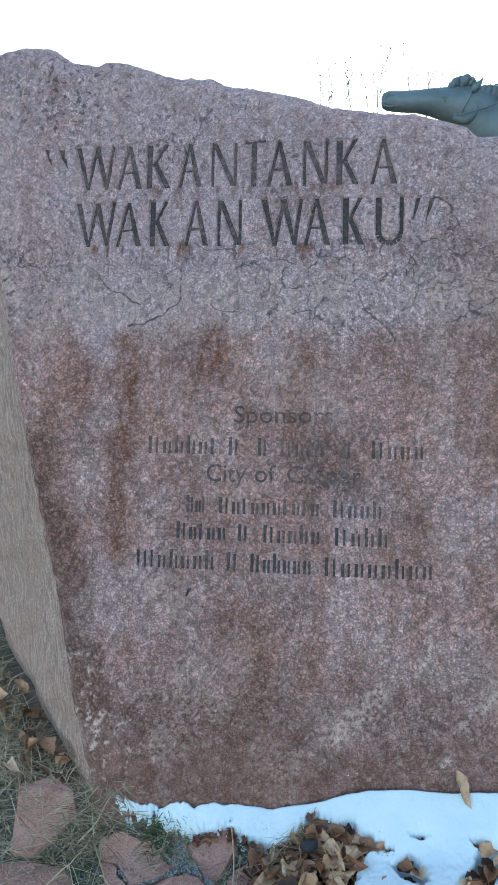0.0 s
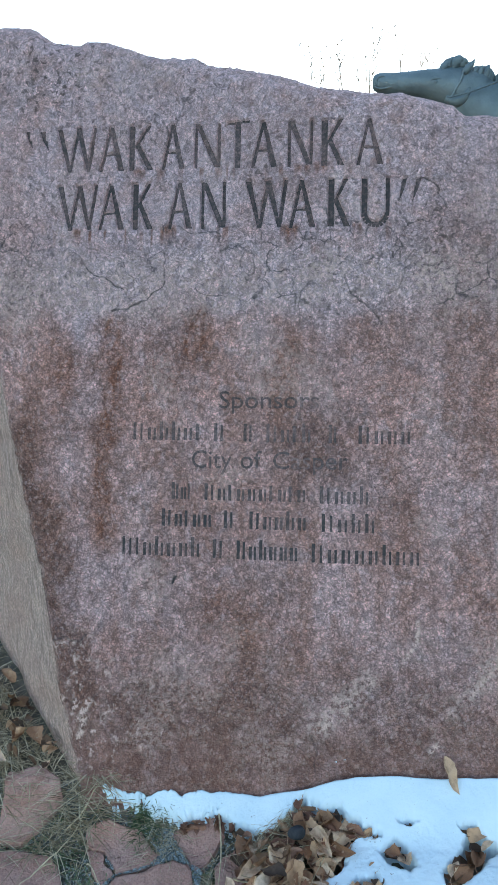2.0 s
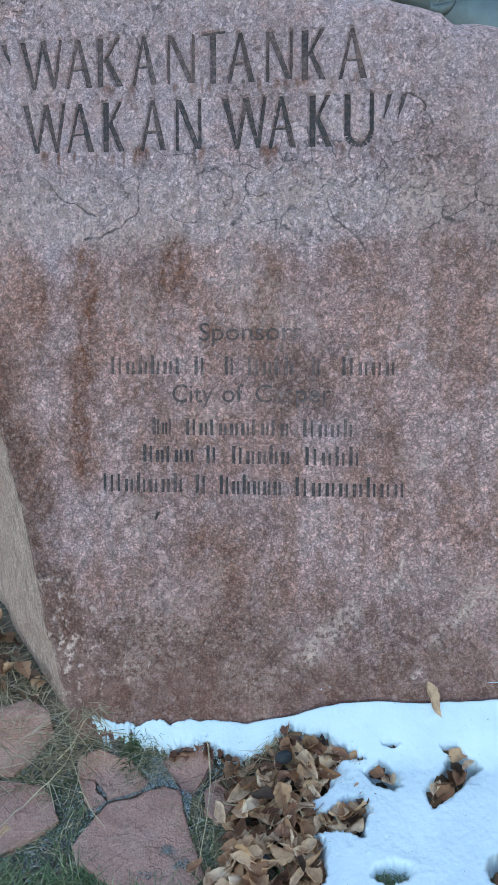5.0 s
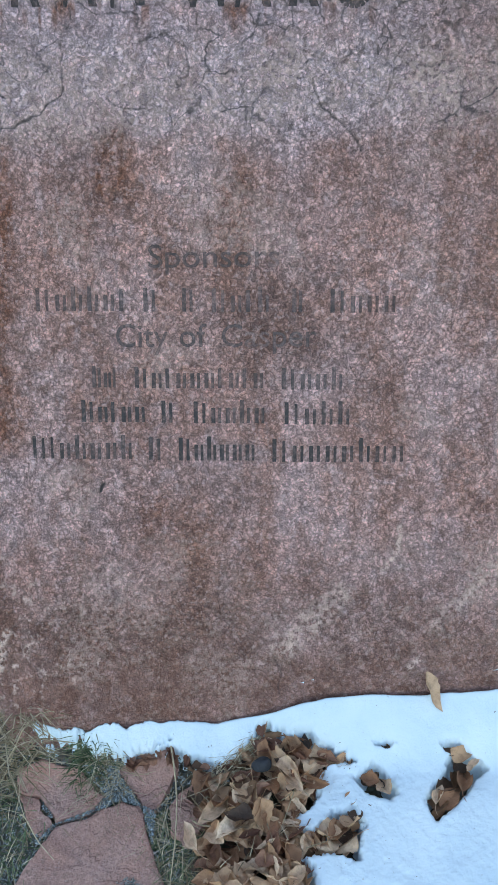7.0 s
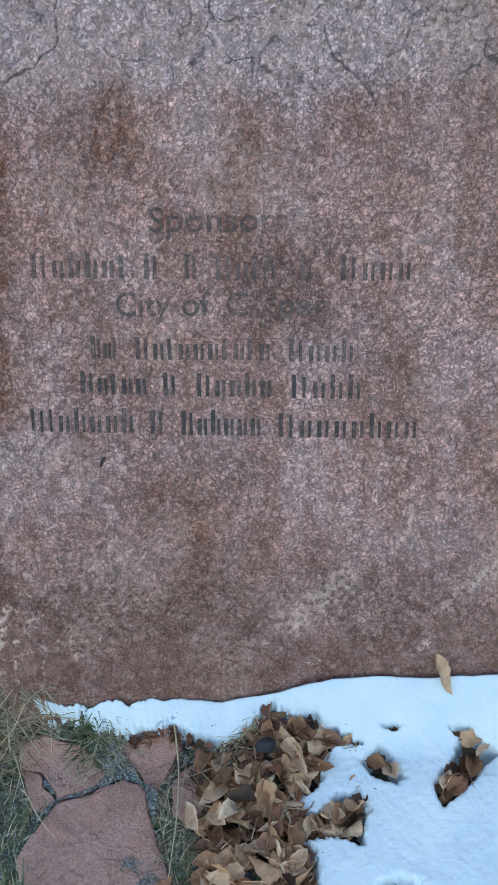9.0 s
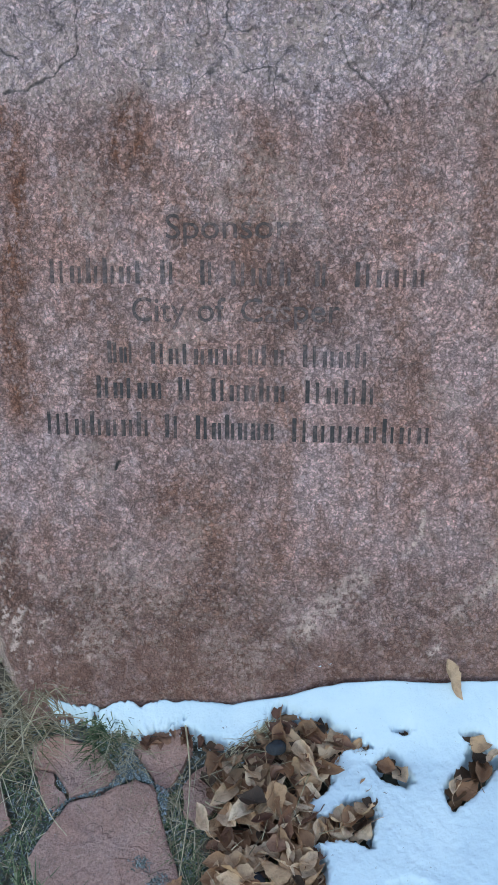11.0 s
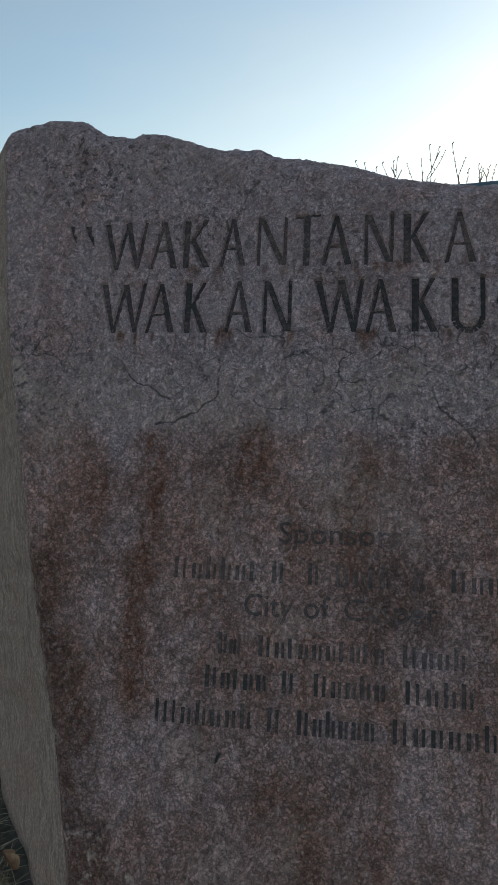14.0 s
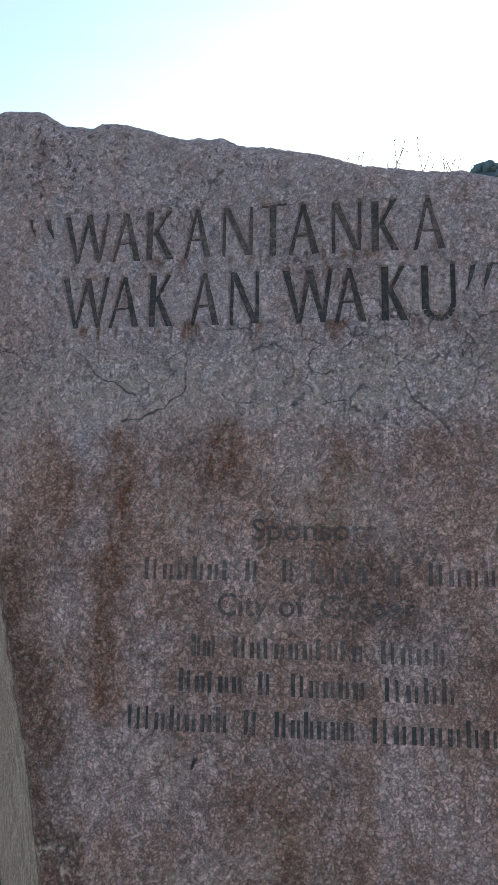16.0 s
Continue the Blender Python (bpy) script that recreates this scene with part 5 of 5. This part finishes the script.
def statue():
    """A bronze horse stretching its head forward, with the plain form of its rider's raised arm."""
    bm = bmesh.new()
    y = 3.8

    def tube(points, seg=10, off=0.0):
        fine_line = []
        for k in range(len(points) - 1):
            a, b, c, d = (np.array(points[min(max(k + o, 0), len(points) - 1)]) for o in (-1, 0, 1, 2))
            for t in (0.0, 0.25, 0.5, 0.75):
                fine_line.append(0.5 * (2 * b + (c - a) * t + (2 * a - 5 * b + 4 * c - d) * t * t + (3 * b - a - 3 * c + d) * t ** 3))
        fine_line.append(np.array(points[-1]))
        loft(bm, [((x, y + off, z), max(r, 0.0008), max(r, 0.0008)) for x, z, r in fine_line], seg)

    # head from muzzle to poll, then neck, trunk and rump
    loft(bm, [((0.206, y, 1.682), 0.014, 0.014), ((0.212, y, 1.682), 0.026, 0.029), ((0.228, y, 1.682), 0.034, 0.038), ((0.25, y, 1.680), 0.037, 0.041), ((0.29, y, 1.676), 0.036, 0.043), ((0.35, y, 1.674), 0.044, 0.046), ((0.40, y, 1.670), 0.056, 0.053), ((0.46, y, 1.661), 0.064, 0.065), ((0.52, y, 1.650), 0.070, 0.078), ((0.57, y, 1.636), 0.072, 0.088), ((0.62, y, 1.615), 0.070, 0.094), ((0.66, y, 1.58), 0.06, 0.08)], 20)
    loft(bm, [((0.54, y, 1.625), 0.05, 0.07), ((0.60, y, 1.595), 0.08, 0.10), ((0.68, y + 0.01, 1.55), 0.10, 0.115), ((0.78, y + 0.02, 1.49), 0.12, 0.15), ((0.95, y + 0.03, 1.40), 0.15, 0.20), ((1.12, y + 0.04, 1.30), 0.19, 0.26), ((1.30, y + 0.05, 1.20), 0.22, 0.29), ((1.60, y + 0.05, 1.16), 0.25, 0.28), ((1.95, y + 0.05, 1.18), 0.25, 0.28), ((2.20, y + 0.05, 1.18), 0.21, 0.25), ((2.34, y + 0.05, 1.16), 0.10, 0.14)], 18)
    # nostril fold, lips, cheekbone, brow and eye, round jaw
    tube([(0.222 + 0.022 * (1 - math.cos(a)), 1.682 + 0.020 * math.sin(a), 0.0040) for a in np.linspace(-1.0, 2.2, 10)], 8, -0.031)
    tube([(0.214, 1.662, 0.004), (0.235, 1.655, 0.005), (0.262, 1.656, 0.004), (0.285, 1.661, 0.002)], 8, -0.033)
    tube([(0.436, 1.666, 0.003), (0.450, 1.676, 0.008), (0.470, 1.677, 0.009), (0.490, 1.668, 0.004)], 8, -0.056)
    bmesh.ops.create_icosphere(bm, subdivisions=2, radius=0.010, matrix=Matrix.Translation((0.461, y - 0.057, 1.664)))
    tube([(0.50, 1.600, 0.012), (0.54, 1.585, 0.020), (0.575, 1.60, 0.020), (0.592, 1.635, 0.012)], 10, -0.060)
    # forelock of heavy locks with one curl standing off, two ears
    for k, (x, z, r) in enumerate(((0.498, 1.732, 0.016), (0.512, 1.742, 0.020), (0.530, 1.748, 0.021), (0.550, 1.748, 0.021), (0.568, 1.742, 0.019), (0.580, 1.732, 0.018))):
        tube([(x - 0.018, 1.712, 0.010), (x - 0.008, z - 0.010, r), (x + 0.004, z, r * 0.9), (x + 0.016, z - 0.004, r * 0.5), (x + 0.022, z - 0.010, 0.003)], 10, -0.02 + 0.012 * (k % 3))
    tube([(0.497 - 0.014 * math.sin(a), 1.742 - 0.013 * math.cos(a), 0.003 - 0.0004 * a) for a in np.linspace(0.3, 3.6, 12)], 6)
    tube([(0.583, 1.735, 0.010), (0.587, 1.752, 0.006), (0.589, 1.762, 0.001)], 8, 0.04)
    tube([(0.570, 1.690, 0.012), (0.585, 1.708, 0.016), (0.600, 1.724, 0.011), (0.612, 1.742, 0.001)], 10, -0.055)
    # bridle strap behind the cheek, mane in overlapping locks
    tube([(0.566, 1.695, 0.004), (0.556, 1.660, 0.004), (0.535, 1.625, 0.004), (0.520, 1.598, 0.004)], 6, -0.072)
    tube([(0.600, 1.665, 0.030), (0.630, 1.688, 0.034), (0.660, 1.686, 0.034), (0.682, 1.672, 0.026), (0.692, 1.660, 0.010)], 12)
    for k in range(9):
        x, z = 0.612 + 0.0088 * k, 1.712 + 0.003 * math.sin(k * 2.3) - (0.0 if k < 7 else 0.010 * (k - 6))
        tube([(x - 0.020, z - 0.080, 0.008), (x - 0.010, z - 0.045, 0.014), (x, z - 0.012, 0.013), (x + 0.006, z, 0.009), (x + 0.010, z, 0.003)], 8, -0.030 + 0.008 * (k % 3))
    # rein, pale where it catches the sky
    tube([(0.50 + 0.03 * k, 1.596 + 0.0036 * k + 0.0006 * k * k, 0.0032) for k in range(11)], 6, -0.10)
    # legs and tail
    for x, dy in ((1.18, -0.14), (1.30, 0.20), (2.12, -0.12), (2.22, 0.18)):
        loft(bm, [((x, y + dy, 1.18), 0.10, 0.12), ((x - 0.02, y + dy, 0.85), 0.07, 0.08), ((x, y + dy, 0.62), 0.055, 0.06), ((x + 0.02, y + dy, 0.35), 0.035, 0.04), ((x, y + dy, 0.28), 0.05, 0.05), ((x - 0.02, y + dy, 0.07), 0.065, 0.07)], 10)
    tube([(2.33, 1.23, 0.03), (2.45, 1.08, 0.05), (2.50, 0.78, 0.05), (2.48, 0.5, 0.01)], 8)
    # plain rider form: trunk and head, upper arm, and the raised forearm ending in a rounded bundle
    loft(bm, [((1.55, y, 1.40), 0.20, 0.16), ((1.50, y, 1.63), 0.19, 0.13), ((1.42, y, 1.88), 0.22, 0.13), ((1.36, y, 2.00), 0.08, 0.08), ((1.34, y, 2.08), 0.09, 0.10), ((1.32, y, 2.20), 0.07, 0.08), ((1.32, y, 2.25), 0.02, 0.02)], 12)
    tube([(1.42, 1.91, 0.06), (1.22, 1.80, 0.05), (1.00, 1.74, 0.042), (0.86, 1.735, 0.034), (0.80, 1.715, 0.030)], 10)
    tube([(0.700, 1.655, 0.008), (0.712, 1.666, 0.022), (0.735, 1.674, 0.032), (0.765, 1.690, 0.030), (0.800, 1.714, 0.028), (0.830, 1.750, 0.030)], 12)
    tube([(0.845, 1.745, 0.026), (0.832, 1.785, 0.032), (0.812, 1.815, 0.046), (0.806, 1.842, 0.049), (0.815, 1.875, 0.040), (0.812, 1.900, 0.046), (0.806, 1.945, 0.062), (0.820, 1.985, 0.056), (0.838, 2.02, 0.034), (0.845, 2.04, 0.006)], 14)
    for f in bm.faces:
        f.smooth = True
    bmesh.ops.recalc_face_normals(bm, faces=bm.faces)
    me = bpy.data.meshes.new("statue")
    bm.to_mesh(me)
    bm.free()
    me.materials.append(BRONZE)
    ob = new("statue", me)
    return tagged(ob, "dark bronze horse and rider statue behind the stone", "statue")


statue()


def bare_shrub(x, y, stems, seed):
    """A leafless shrub: slender stems that rise to a joint and on to their tips, with short budded spurs."""
    root = empty("bare_shrub", pose(x, y, float(ground_height(x, y)) - 0.02))
    tagged(root, "bare leafless shrub with thin upright twigs", "shrub", group="shrubs behind the stone")
    rng = random.Random(seed)
    for joint_x, joint_z, tip_x, tip_z in stems:
        tip_x, tip_z = joint_x + 0.88 * (tip_x - joint_x), joint_z + 0.88 * (tip_z - joint_z)
        verts, faces = [], []

        def twig(points, radius, end=0.3):
            n, steps = len(verts), len(points)
            for k, (px, py, pz) in enumerate(points):
                r = radius * (1 - (1 - end) * k / (steps - 1))
                verts.extend((px + r * math.cos(a), py + r * math.sin(a), pz) for a in (0, 1.57, 3.14, 4.71))
            for k in range(steps - 1):
                for i in range(4):
                    a, b = n + 4 * k + i, n + 4 * k + (i + 1) % 4
                    faces.append((a, b, b + 4, a + 4))

        foot, deep = rng.uniform(-0.06, 0.06), rng.uniform(-0.06, 0.06)
        low, high = joint_z - root.location.z, tip_z - root.location.z
        lower = [(foot + (joint_x - x - foot) * t + 0.01 * math.sin(9 * t + seed), deep * t, low * t) for t in np.linspace(0, 1, 8)]
        bow = rng.uniform(-0.25, 0.25) * (high - low)
        upper = [(joint_x - x + (tip_x - joint_x) * t + bow * t * (1 - t), deep, low + (high - low) * t) for t in np.linspace(0, 1, 10)]
        twig(lower + upper[1:], 0.0034, 0.40)
        for k in range(3, 10, 2):
            sx_, sy_, sz_ = upper[k]
            side, length = (-1) ** (k // 2), rng.uniform(0.004, 0.013)
            twig([(sx_ + side * length * 0.6 * t, sy_, sz_ + length * t) for t in np.linspace(0, 1, 3)], 0.0026, 1.4)
        if rng.random() < 0.7:
            k, side, length = rng.randint(2, 6), rng.choice((-1, 1)), rng.uniform(0.03, 0.07)
            sx_, sy_, sz_ = upper[k]
            twig([(sx_ + side * length * 0.5 * t, sy_, sz_ + length * t) for t in np.linspace(0, 1, 4)], 0.0036, 0.6)
        part("stem", mesh_from("stem", verts, faces, TWIG), root)


bare_shrub(-0.05, 4.75, [(-0.064, 1.818, -0.190, 2.100), (-0.100, 1.900, -0.124, 2.050), (0.046, 1.789, -0.044, 2.085), (-0.050, 1.850, -0.066, 2.048), (-0.061, 1.824, -0.064, 1.934)], 1)
bare_shrub(0.09, 4.75, [(0.070, 1.782, 0.045, 2.115), (0.060, 1.800, 0.022, 2.064), (0.150, 1.772, 0.089, 2.060)], 2)
bare_shrub(0.20, 4.75, [(0.188, 1.880, 0.170, 2.077), (0.188, 1.771, 0.212, 2.150), (0.205, 1.948, 0.264, 2.104), (0.205, 1.943, 0.302, 2.101)], 3)
bare_shrub(0.42, 4.75, [(0.362, 1.900, 0.318, 2.130), (0.354, 1.940, 0.396, 2.046), (0.398, 1.900, 0.413, 2.000), (0.460, 1.890, 0.454, 2.005), (0.465, 1.890, 0.486, 2.000), (0.491, 1.900, 0.510, 1.990), (0.525, 1.900, 0.548, 2.010)], 4)
